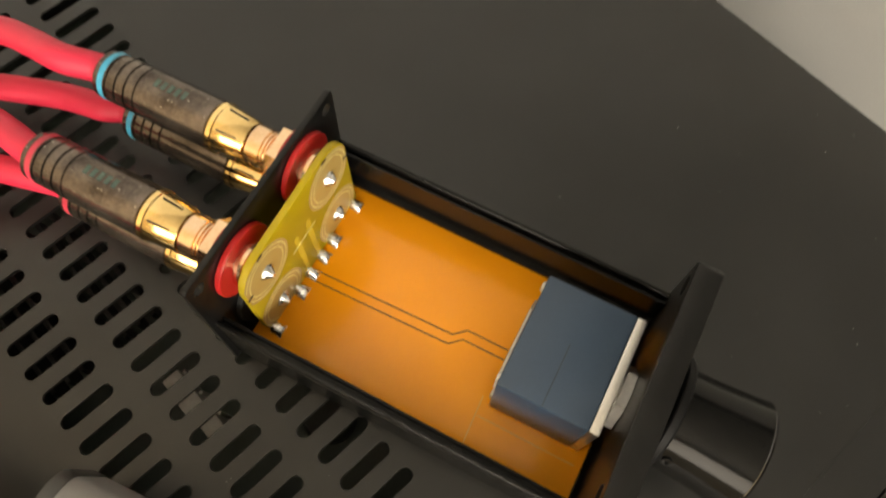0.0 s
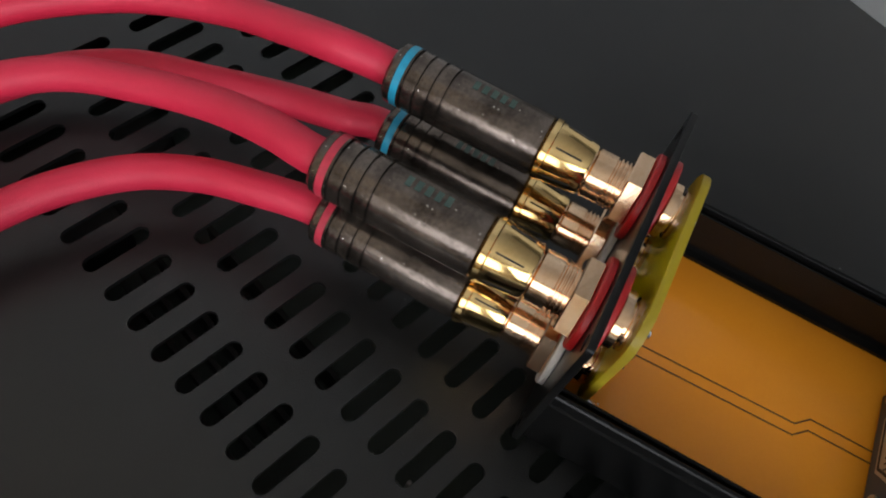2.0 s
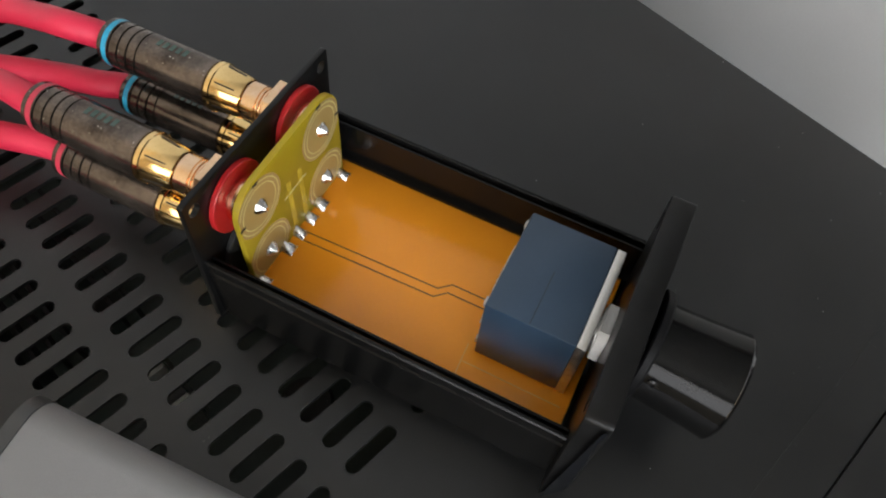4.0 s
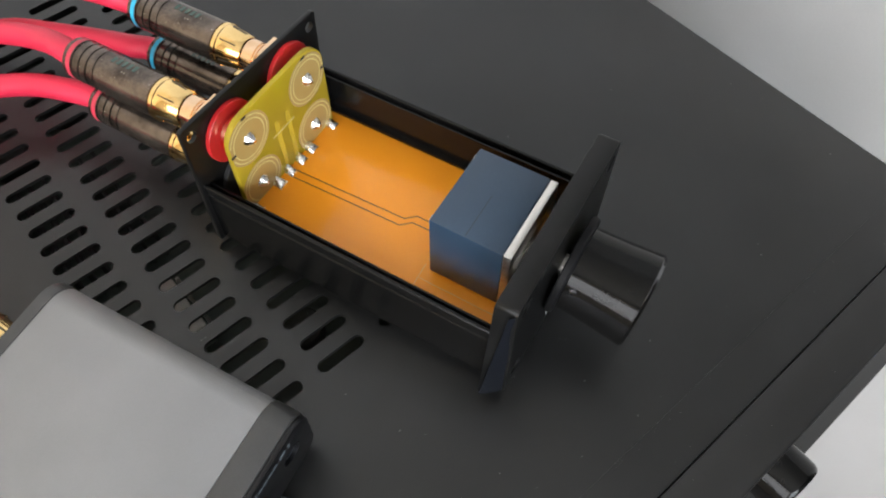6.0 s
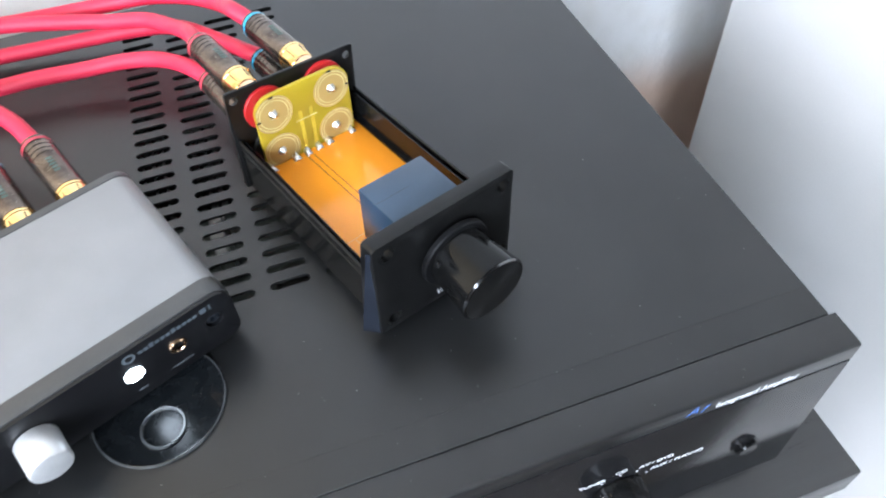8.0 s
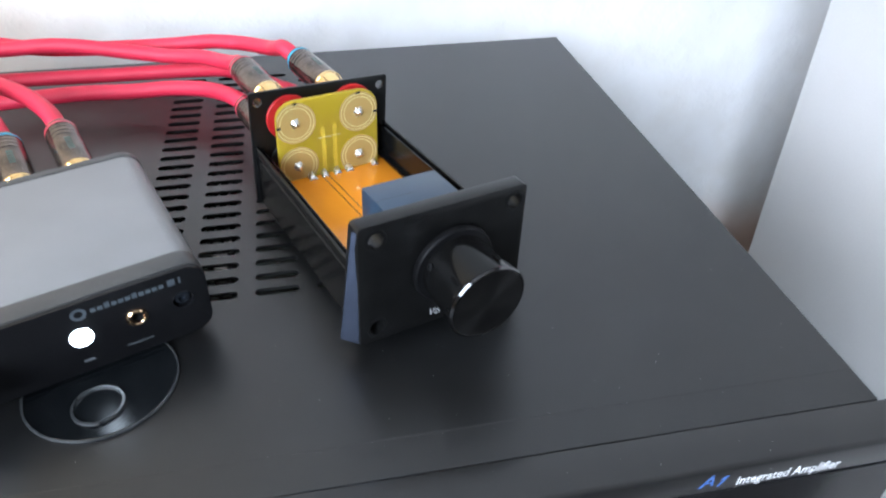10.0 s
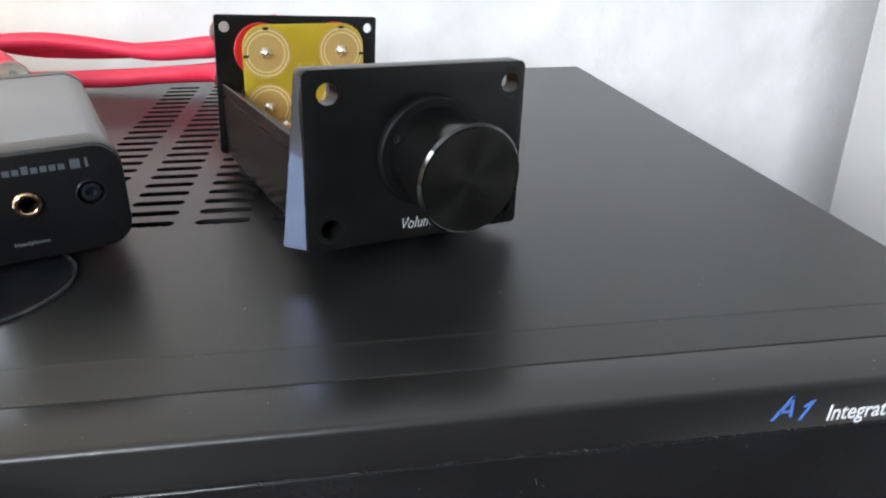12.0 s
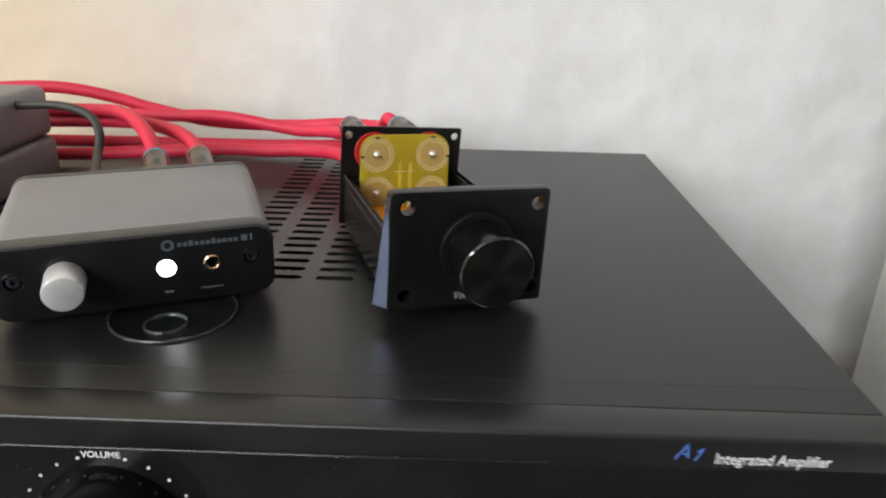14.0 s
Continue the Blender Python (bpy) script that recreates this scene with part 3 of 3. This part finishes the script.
part("grub_screw", lathe([(0, 0.1), (0.5, 0.05), (0.55, 0.5), (1.15, 0.4), (1.2, 0)], (0, 0, 0), "z", 14), edge_alu, knob).matrix_local = Matrix.Translation(mm(-10.45, -5.6, 5.0)) @ Vector((-0.9, 0, 0.436)).to_track_quat("Z", "Y").to_matrix().to_4x4()
part("shaft", lathe([(3.0, -12), (3.0, 2)], (KX, 0, KZ), "-y", 20), tin, preamp)

# potentiometer
pot = part("potentiometer", block(-12.5, 11.6, 11.6, 14.5, 32.2, 35.3, 0.6), pot_blue, preamp, "slate blue sealed potentiometer")
part("mounting_plate", block(-12.4, 9.4, 11.4, 14.4, 11.6, 35.0, 0.25), pot_metal, pot, "bare steel mounting plate")
part("bushing", lathe([(5.6, 5.6), (5.6, 8.6)], (0.8, 0, 22), "y", 28), tin, pot)
part("nut", lathe([(7.6, 6.0), (7.6, 8.2), (4.5, 8.2)], (0.8, 0, 22), "y", 6), tin, pot)
part("seam", block(-12.2, 22.0, 35.25, 2.0, 22.16, 35.32), plug_dark, pot)
hexa = [(-10.4, 22.4), (-4.6, 15.0), (7.2, 15.0), (12.4, 22.4), (7.2, 30.4), (-4.6, 30.4)]
bdg = part("badge", sheet(hexa, [], 32.2, 32.9, "xz", 0.15), badge, pot, "pale hexagonal maker's badge")
part("badge_border", sheet([(1.0 + (x - 1.0) * 0.92, 22.7 + (z - 22.7) * 0.92) for x, z in hexa], [[(1.0 + (x - 1.0) * 0.85, 22.7 + (z - 22.7) * 0.85) for x, z in hexa]], 32.9, 32.98, "xz"), plug_dark, bdg)
for z, half_wide in ((26.6, 5.6), (19.0, 5.6)):
    part("badge_field", block(1.0 - half_wide, 32.9, z - 1.9, 1.0 + half_wide, 32.97, z + 1.9), tin, bdg)
    for k in range(9):
        part("badge_bar", block(0.7 - half_wide + k * 1.25, 32.97, z - 1.4, 1.1 - half_wide + k * 1.25, 32.99, z + 1.4), plug_dark, bdg)
for k in range(7):
    part("badge_print", block(-4.4 + k * 1.6, 32.9, 21.9, -3.5 + k * 1.6 + 0.3 * (k % 2), 32.98, 23.7), plug_dark, bdg)
for x, z in ((-10.2, 32.6), (12.2, 32.6), (-10.2, 15.0), (12.2, 15.0)):
    part("rivet", lathe([(1.3, 0), (1.2, 0.5), (0, 0.7)], (x, 32.2, z), "y", 14), tin, pot)

# orange board with two traces and its soldered pads
board = part("circuit_board", block(-23.4, 7.2, 9.5, 23.4, 91.0, 10.9, 0.1), pcb_orange, preamp, "bright orange circuit board")


def strip(points, wide, z):
    bm = bmesh.new()
    for (x0, y0), (x1, y1) in zip(points, points[1:]):
        d = Vector((x1 - x0, y1 - y0)).normalized()
        s = Vector((-d.y, d.x)) * wide / 2
        a, b = Vector((x0, y0)) - d * wide * 0.3, Vector((x1, y1)) + d * wide * 0.3
        bm.faces.new([bm.verts.new(mm(q.x, q.y, z)) for q in (a - s, b - s, b + s, a + s)])
    return bm


for dx in (0.0, 2.6):
    part("trace", strip([(-4.6 + dx, 85.5), (-3.5 + dx, 47.4), (-0.9 + dx, 44.6), (-0.8 + dx, 30)], 0.32, 10.93), pcb_trace, board)
part("board_outline", strip([(-15.6, 33.5), (-15.6, 9.0)], 0.3, 10.93), pad_edge, board)
part("board_outline", strip([(-22.6, 33.6), (-11.0, 34.2)], 0.3, 10.93), pad_edge, board)

# upright yellow board that carries the four sockets
UPF = 87.0
up_holes = [circle(x, z, 0.9, 10) for x, z in ((-13.9, 41.4), (19.0, 33.4))]
up = part("socket_board", sheet(round_rect(-20.8, 9.0, 20.4, 43.4, 7.4, 6)[:14] + [(-20.8, 15.0), (-18.4, 10.95), (20.4, 10.95)], up_holes, UPF, UPF + 1.6, "xz", 0.15), pcb_yellow, preamp, "upright yellow-green circuit board")
SOCKETS = ((-13.3, 34.5), (12.5, 34.4), (-13.2, 16.6), (12.3, 16.4))


def ring_mark(x, z, r, wide):
    lo = 11.1
    bm = bmesh.new()
    n = 40
    for k in range(n):
        a, b = 2 * math.pi * k / n, 2 * math.pi * (k + 1) / n
        q = [(x + rr * math.cos(t), z + rr * math.sin(t)) for rr, t in ((r, a), (r + wide, a), (r + wide, b), (r, b))]
        if min(p[1] for p in q) > lo and max(p[0] for p in q) < 20.2 and min(p[0] for p in q) > -20.6 and max(p[1] for p in q) < 43.2:
            bm.faces.new([bm.verts.new(mm(px, UPF - 0.03, pz)) for px, pz in q])
    return bm


def bare_disc(x, z, r):
    """A round patch of bare laminate, cut straight at the board's lower edge."""
    bm = bmesh.new()
    rim = [(min(max(px, -20.6), 20.2), max(pz, 11.1)) for px, pz in circle(x, z, r, 44)]
    bm.faces.new([bm.verts.new(mm(px, UPF - 0.015, pz)) for px, pz in rim])
    return bm


for x, z in SOCKETS:
    part("bare_patch", bare_disc(x, z, 8.2), bare_resin, up, "round patch of bare tan laminate")
    part("ring_mark", ring_mark(x, z, 7.15, 0.3), silk, up)
    part("ring_mark", ring_mark(x, z, 5.95, 0.3), silk, up)
    part("solder_joint", lathe([(2.0, 0.0), (1.7, 0.5), (1.0, 1.3), (0.6, 1.9), (0, 2.1)], (x, UPF, z), "-y", 18, wobble=lambda k, h: 1 + 0.12 * math.sin(k * 2.3 + h * 5)), solder, up)
part("printed_line", block(-5.0, UPF - 0.1, 26.6, 4.5, UPF, 26.9), silk, up)
for x in (-2.6, 2.2):
    part("board_trace", block(x - 0.8, UPF - 0.02, 12.5, x + 0.8, UPF + 0.3, 31.0), pad_gold, up)
for x, z in ((-13.2, 42.2), (12.5, 42.2), (-20.0, 33.6), (19.6, 33.4)):
    part("tab_slot", block(x - 0.9, UPF - 0.05, z - 0.45, x + 0.9, UPF, z + 0.45), plug_dark, up)
for n, x in enumerate((-19.5, -8.5, -3.3, 2.0, 7.2, 18.3)):
    w = 1.6 + 0.15 * math.sin(n * 2.1)
    pad = extruded([(-w, 10.9), (w, 10.9), (w * 0.9, 11.3), (w * 0.75, 12.4), (w * 0.2, 13.4 + 0.4 * math.sin(n)), (-w * 0.5, 13.0), (-w * 0.9, 11.4)], UPF - 3.0, UPF)
    for v in pad.verts:
        if v.co.y < (UPF - 1.5) * MM:
            v.co.z = 0.0109 + (v.co.z - 0.0109) * 0.3
            v.co.x *= 1.05
        v.co.x += x * MM
    bmesh.ops.bevel(pad, geom=pad.edges[:], offset=0.00018, segments=1, affect="EDGES")
    part("solder_pad", pad, solder, board, smooth=50)

hexw = [(4.0, 0), (7.4, 0), (7.8, 0.3), (7.8, 2.9), (7.4, 3.2), (4.0, 3.2)]
for n, (x, z) in enumerate(SOCKETS):
    washer, wlabel = (red_plastic, "round red plastic washer") if n < 2 else (pale_plastic, "round pale plastic washer")
    j = part("socket", lathe([(3.4, 88.6), (5.0, 88.6), (5.0, 89.4), (4.0, 89.5), (4.0, 90.2), (5.6, 90.3), (5.6, 91.8), (4.6, 92.0), (4.6, 100.4), (5.0, 100.5), (5.0, 100.8), (4.55, 100.95), (4.55, 101.15), (5.0, 101.3), (5.0, 101.6), (4.55, 101.75), (4.55, 101.95), (5.0, 102.1), (5.0, 102.4), (4.5, 102.6), (4.5, 102.9), (4.95, 103.1), (4.95, 106.6), (4.7, 106.9), (4.3, 107.0), (4.3, 109.0), (0, 109)], (x, 0, z), "y", 32), copper_gold, preamp, "gold plated phono socket")
    part("insulating_washer", lathe([(4.7, 92.5), (8.8, 92.5), (9.0, 92.7), (9.0, 93.7), (8.8, 93.9), (4.7, 93.9)], (x, 0, z), "y", 36), red_plastic if n < 2 else rubber, j, wlabel if n < 2 else "round black washer")
    part("insulating_washer", lathe([(4.7, 95.5), (8.6, 95.5), (8.8, 95.7), (8.8, 96.6), (8.6, 96.9), (4.7, 96.9)], (x, 0, z), "y", 36), washer, j, wlabel)
    part("hex_nut", lathe([(r, h + 97.0) for r, h in hexw], (x, 0, z), "y", 6), copper_gold, j, smooth=20)


# ---- phono plugs and their cables ----
def phono_plug(m, band, label, group):
    """A gold collet with slits, a worn dark barrel with turned grooves and a coloured band; its axis is +y from the socket's nut."""
    p = thing("phono_plug", m, label, "plug", group)
    part("collet", lathe([(4.5, 0.8), (5.0, 0.8), (5.2, 1.1), (6.05, 8.6), (6.32, 8.8), (6.36, 9.9), (5.6, 10.4), (4.6, 10.4)], (0, 0, 0), "y", 48), gold, p, "gold plated collet with slits")
    for k in range(6):
        a = k * math.pi / 3 + 0.5
        slit = block(-0.17, 2.6, -0.3, 0.17, 7.8, 0.3)
        slit.transform(Matrix.Rotation(a, 4, "Y") @ Matrix.Translation(mm(0, 0, 4.92)) @ Matrix.Rotation(radians(7.1), 4, "X"))
        part("slit", slit, plug_dark, p)
    rows = [(5.4, 10.4), (6.15, 10.6), (6.2, 11.0), (6.2, 30.2), (5.6, 30.28), (5.6, 30.58), (6.15, 30.66), (6.15, 30.8)]
    y = 30.8
    for _ in range(3):
        rows += [(6.15, y + 2.1), (5.55, y + 2.18), (5.55, y + 2.58), (6.12, y + 2.7)]
        y += 2.7
    rows += [(6.12, y + 0.4)]
    part("barrel", lathe(rows + [(4, y + 0.4)], (0, 0, 0), "y", 48), plug_shell, p, "worn gunmetal barrel with turned grooves")
    part("colour_band", lathe([(6.0, y + 0.4), (6.14, y + 0.45), (6.12, y + 1.9), (6.0, y + 1.95)], (0, 0, 0), "y", 48), band, p, "coloured band")
    part("end_cap", lathe([(5.9, y + 1.9), (6.1, y + 2.0), (6.0, y + 3.2), (5.4, y + 3.8), (3.2, y + 3.8)], (0, 0, 0), "y", 48), plug_shell, p)
    # a worn print on the barrel, no longer readable
    for k in range(5):
        bar = block(-1.1, 18.0 + k * 1.9, -0.04, 1.1, 19.1 + k * 1.9, 0.04)
        bar.transform(Matrix.Rotation(0.1, 4, "Y") @ Matrix.Translation(mm(0, 0, 6.2)))
        part("worn_print", bar, surface("faded_green_print", (0.045, 0.085, 0.07), 0.45, grain=900, stain=500), p)
    return p


PLUG_END = 42.8
PLUGS = ((12.5, 34.4, band_blue, "dark phono plug with a blue band and gold collet"), (-13.3, 34.5, band_red, "dark phono plug with a red band and gold collet"), (12.3, 16.4, band_blue, "dark phono plug with a blue band and gold collet"), (-13.2, 16.6, band_red, "dark phono plug with a red band and gold collet"))
ends = []
for x, z, band, label in PLUGS:
    m = BOX @ Matrix.Translation(mm(x, 106.4, z))
    phono_plug(m, band, label, "phono plugs in the preamplifier")
    ends.append((m @ Vector(mm(0, PLUG_END - 4, 0))) / MM)
    ends.append((m @ Vector(mm(0, PLUG_END + 3, 0))) / MM)


def cable(points, r, material, label, group=""):
    return tagged(part("audio_cable", tube(points, r), material), label, "cable", group)


RUNS = (
    [(-42.7, 155.8, 38.1), (-45.5, 169.2, 33.2), (-50.2, 185.4, 27.3), (-62.6, 201.7, 24.2), (-81.1, 213.7, 22.0), (-100.9, 220.3, 19.1), (-125.8, 224.0, 17.8), (-148.9, 224.7, 18.2), (-169.2, 223.8, 20.2), (-199.5, 221.2, 27.2), (-219.9, 219.0, 33.4), (-242.2, 215.6, 38.7), (-262.4, 211.3, 40.9), (-290.5, 205.0, 40.1), (-325.7, 196.9, 35.2)],
    [(-63.3, 149.4, 34.9), (-66.5, 164.6, 28.9), (-73.5, 179.7, 24.3), (-84.5, 193.8, 21.7), (-101.8, 203.2, 19.6), (-117.4, 207.8, 20.7), (-152.7, 210.9, 25.4), (-187.7, 211.4, 24.9), (-242.7, 210.2, 25.7), (-327.5, 204.8, 26.1)],
    [(-42.7, 153.1, 18.5), (-48.2, 165.3, 15.5), (-58.2, 179.0, 14.8), (-70.8, 196.0, 12.6), (-91.2, 208.4, 9.1), (-136.1, 215.5, 6.5), (-196.1, 218.5, 5.8), (-321.3, 214.5, 6.0)],
    [(-67.7, 148.4, 19.3), (-74.8, 159.6, 17.4), (-85.3, 169.5, 15.5), (-100.0, 176.0, 13.9), (-117.3, 179.0, 12.4), (-145.7, 181.0, 12.2), (-185.2, 181.6, 9.7), (-229.8, 181.9, 6.9), (-324.4, 181.1, 4.1)],
)
for k, run in enumerate(RUNS):
    cable([ends[2 * k], ends[2 * k + 1], *run], 3.7, cable_red, "thick red audio cable curving away from a plug", "red audio cables")

# ---- headphone amplifier ----
DAC = Matrix.Translation(mm(-79.4, 10.8, 1.7)) @ Matrix.Rotation(radians(22.17), 4, "Z") @ Matrix.Rotation(radians(4.5), 4, "X")
dac = thing("headphone_amplifier", DAC, "small grey metal headphone amplifier with a glossy black face", "headphone amplifier")
W0, W1, H1 = -85.8, 8.2, 27.6
part("shell", sheet(round_rect(W0 + 0.2, 0.3, W1 - 0.2, H1, 6.5, 7), [round_rect(W0 + 1.7, 1.8, W1 - 1.7, H1 - 1.5, 5.2, 7)], 8.0, 67.0, "xz", 0.2), dac_shell, dac, "grey painted aluminium sleeve")
FACE_HOLES = [circle(-14.0, 15.0, 2.2, 24), circle(0.0, 15.4, 3.1, 28), circle(-77.5, 15.4, 3.1, 28)]
part("front_trim", sheet(round_rect(W0, 0.1, W1, H1 + 0.2, 6.7, 7), FACE_HOLES, 1.0, 8.0, "xz", 0.5), dac_trim, dac, "dark grey front trim")
face = part("face", sheet(round_rect(W0 + 0.3, 0.5, W1 - 0.3, H1 - 0.3, 6.4, 7), FACE_HOLES, -0.4, 1.0, "xz", 0.25), dac_face, dac, "glossy black face plate")
part("rear_panel", sheet(round_rect(W0, 0.1, W1, H1 + 0.2, 6.7, 7), [], 67.0, 70.0, "xz", 0.4), dac_trim, dac)
for x in (W0 + 16, W1 - 16):
    part("rubber_foot", lathe([(0, -2.3), (4, -2.3), (4.3, -1.9), (4.3, 0.4), (0, 0.4)], (x, 8, 0), "z", 20), rubber, dac)
    part("rear_foot", lathe([(0, -6.4), (5, -6.4), (5.3, -5.9), (5.3, 0.4), (0, 0.4)], (x, 60, 0), "z", 20), rubber, dac)


def up_face(x, z):
    return Matrix.Translation(mm(x, -0.44, z)) @ Matrix.Rotation(radians(90), 4, "X")


part("status_light", lathe([(3.2, 0), (3.2, 0.4), (2.7, 0.7), (0, 0.8)], (-29.6, -0.4, 14.6), "-y", 32), lit, face, "round white lit status lamp")
jack = part("headphone_socket", lathe([(2.0, -6.0), (2.0, 0.7), (2.2, 0.95), (2.7, 0.95), (3.1, 0.6), (3.2, 0)], (-14.0, -0.4, 15.0), "-y", 32), copper_gold, face, "gold ringed headphone socket")
part("socket_hole", lathe([(1.98, -0.4), (1.9, -6.0), (0, -6.0)], (-14.0, -0.4, 15.0), "-y", 24), plug_dark, jack)
for x in (0.0, -77.5):
    eye_ring = part("recess", lathe([(3.5, 0.0), (3.3, 0.12), (3.05, 0.05), (3.0, -2.6), (0, -2.6)], (x, -0.4, 15.4), "-y", 32), dac_face, face)
    part("screw_head", lathe([(2.6, -2.6), (2.6, -1.2), (2.2, -0.75), (1.35, -0.65), (1.2, -2.2), (0, -2.2)], (x, -0.4, 15.4), "-y", 24), screw_steel, eye_ring, "dark socket head screw")
part("control_knob", lathe([(6.4, 0.4), (6.6, 0.8), (6.5, 11.2), (6.2, 11.9), (5.6, 12.2), (0, 12.1)], (-61.8, -0.4, 15.2), "-y", 48), silver_knob, dac, "satin silver volume knob")
lettering("Headphone", 1.0, up_face(-18.8, 4.6), grey_ink, face, bold=0.02, wide=1.15)
part("printed_bar", block(-31.2, -0.47, 4.6, -28.2, -0.38, 5.4), grey_ink, face)
# brand printing as plain bars
part("printed_mark", lathe([(2.2, 0), (2.2, 0.1), (1.2, 0.1), (1.2, 0)], (-28.4, -0.4, 23.2), "-y", 24), pale_ink, face)
for k in range(11):
    tall = 2.0 if k in (2, 6) else 1.45
    part("printed_bar", block(-25.2 + k * 1.92, -0.5, 22.4, -23.75 + k * 1.92, -0.38, 22.4 + tall), pale_ink, face)
for x0, x1 in ((-3.4, -1.2), (-0.2, 0.5)):
    part("printed_bar", block(x0, -0.5, 22.2, x1, -0.38, 24.6), pale_ink, face)

# plugs and cables behind it
for x, band, label, run in (
    (-11.0, band_red, "dark phono plug with a red band in the headphone amplifier", [(-141, 128, 29), (-155, 144, 30.5), (-176, 162, 30), (-205, 182, 27), (-260, 190, 24), (-320, 190, 20)]),
    (-31.0, band_blue, "dark phono plug with a blue band in the headphone amplifier", [(-160, 120, 33), (-172, 136, 37), (-188, 156, 37), (-208, 178, 34), (-262, 190, 31), (-320, 192, 27)]),
):
    m = DAC @ Matrix.Translation(mm(x, 72.0, 16.0))
    phono_plug(m, band, label, "phono plugs in the headphone amplifier")
    s = part("socket", lathe([(4.6, 70.0), (4.6, 74.5), (0, 74.5)], (x, 0, 16.0), "y", 28), copper_gold, dac, "gold plated phono socket")
    a, b = (m @ Vector(mm(0, PLUG_END - 4, 0))) / MM, (m @ Vector(mm(0, PLUG_END + 3, 0))) / MM
    cable([a, b, *run], 3.7, cable_red, "thick red audio cable behind the headphone amplifier", "red audio cables")
tagged(part("power_cable", tube([DAC @ Vector(mm(-58, 69, 15)) / MM, DAC @ Vector(mm(-58, 84, 15)) / MM, (-184, 112, 24), (-187, 124, 34), (-195, 130, 42), (-212, 133, 45.5), (-240, 135, 44)], 2.2), cable_black), "thin black cable arching into the grey box", "cable")

# grey box behind it
grey = thing("grey_box", pose(0, 0, 0), "grey plastic power supply box with a seam round it", "power supply")
part("lower_shell", block(-304, 96, 0.0, -233, 166, 22.6, 4, 4), grey_plastic, grey)
part("upper_shell", block(-304, 96, 22.75, -233.3, 165.7, 50.5, 5, 4), grey_plastic, grey)

# clear disc lying before it
disc = thing("plastic_disc", Matrix.Translation(mm(-80.6, 11.4, 0)) @ Matrix.Rotation(radians(22.18), 4, "Z") @ Matrix.Translation(mm(-28, -6.5, 0)), "flat smoked plastic disc with a raised ring lying on the amplifier", "disc")
part("plate", lathe([(0, 0.02), (21.4, 0.02), (22.0, 0.3), (21.6, 0.8), (20.6, 0.5), (0, 0.5)], (0, 0, 0), "z", 72), clear, disc)
part("rim", lathe([(21.3, 0.6), (21.6, 1.0), (22.0, 0.95), (22.2, 0.5), (22.1, 0.03)], (0, 0, 0), "z", 72), glint_edge, disc, "rim coloured paler for its edge glint")
part("ring", lathe([(6.4, 0.5), (6.7, 1.2), (7.3, 1.3), (7.6, 0.5)], (-3, -8.6, 0), "z", 48), glint_edge, disc)

# dust specks on the cover and panel
rng = random.Random(5)
dust = bmesh.new()


def speck(x, y, z, s):
    block(x - s, y - s * rng.uniform(0.5, 1.6), z, x + s, y + s, z + s, bm=dust)


for _ in range(90):
    x, y = rng.uniform(-150, 120), rng.uniform(-38, 60)
    speck(x, y, 0.02, rng.choice((0.04, 0.05, 0.07, 0.11)))
for _ in range(70):
    x = rng.choice((rng.uniform(-160, 115), rng.uniform(-60, 30)))
    speck(x, YC - 0.6 + rng.gauss(0, 0.7), -0.05, rng.choice((0.03, 0.03, 0.04, 0.06)))
for _ in range(60):
    speck(rng.uniform(-160, 115), rng.uniform(YS + 1, YC - 2), -0.13, rng.choice((0.03, 0.04, 0.06)))
for _ in range(25):
    speck(rng.uniform(-160, 115), rng.uniform(YF + 3, YS - 2), 0.0, rng.choice((0.03, 0.05, 0.08)))
for _ in range(260):
    x = rng.choice((rng.uniform(-160, 110), rng.gauss(10, 35)))
    speck(x, YF + 0.6 + rng.gauss(0, 0.2), -10.06, rng.choice((0.03, 0.04, 0.05, 0.09)))
for _ in range(90):
    x, z = rng.uniform(-150, 105), -12 - abs(rng.gauss(0, 16))
    speck(x, YF - 0.04, z, rng.choice((0.04, 0.05, 0.07)))
tagged(part("dust", dust, surface("pale_dust", (0.3, 0.3, 0.29), 0.9, grain=900)), "pale specks of dust lying on the amplifier", "dust", kind="stuff")
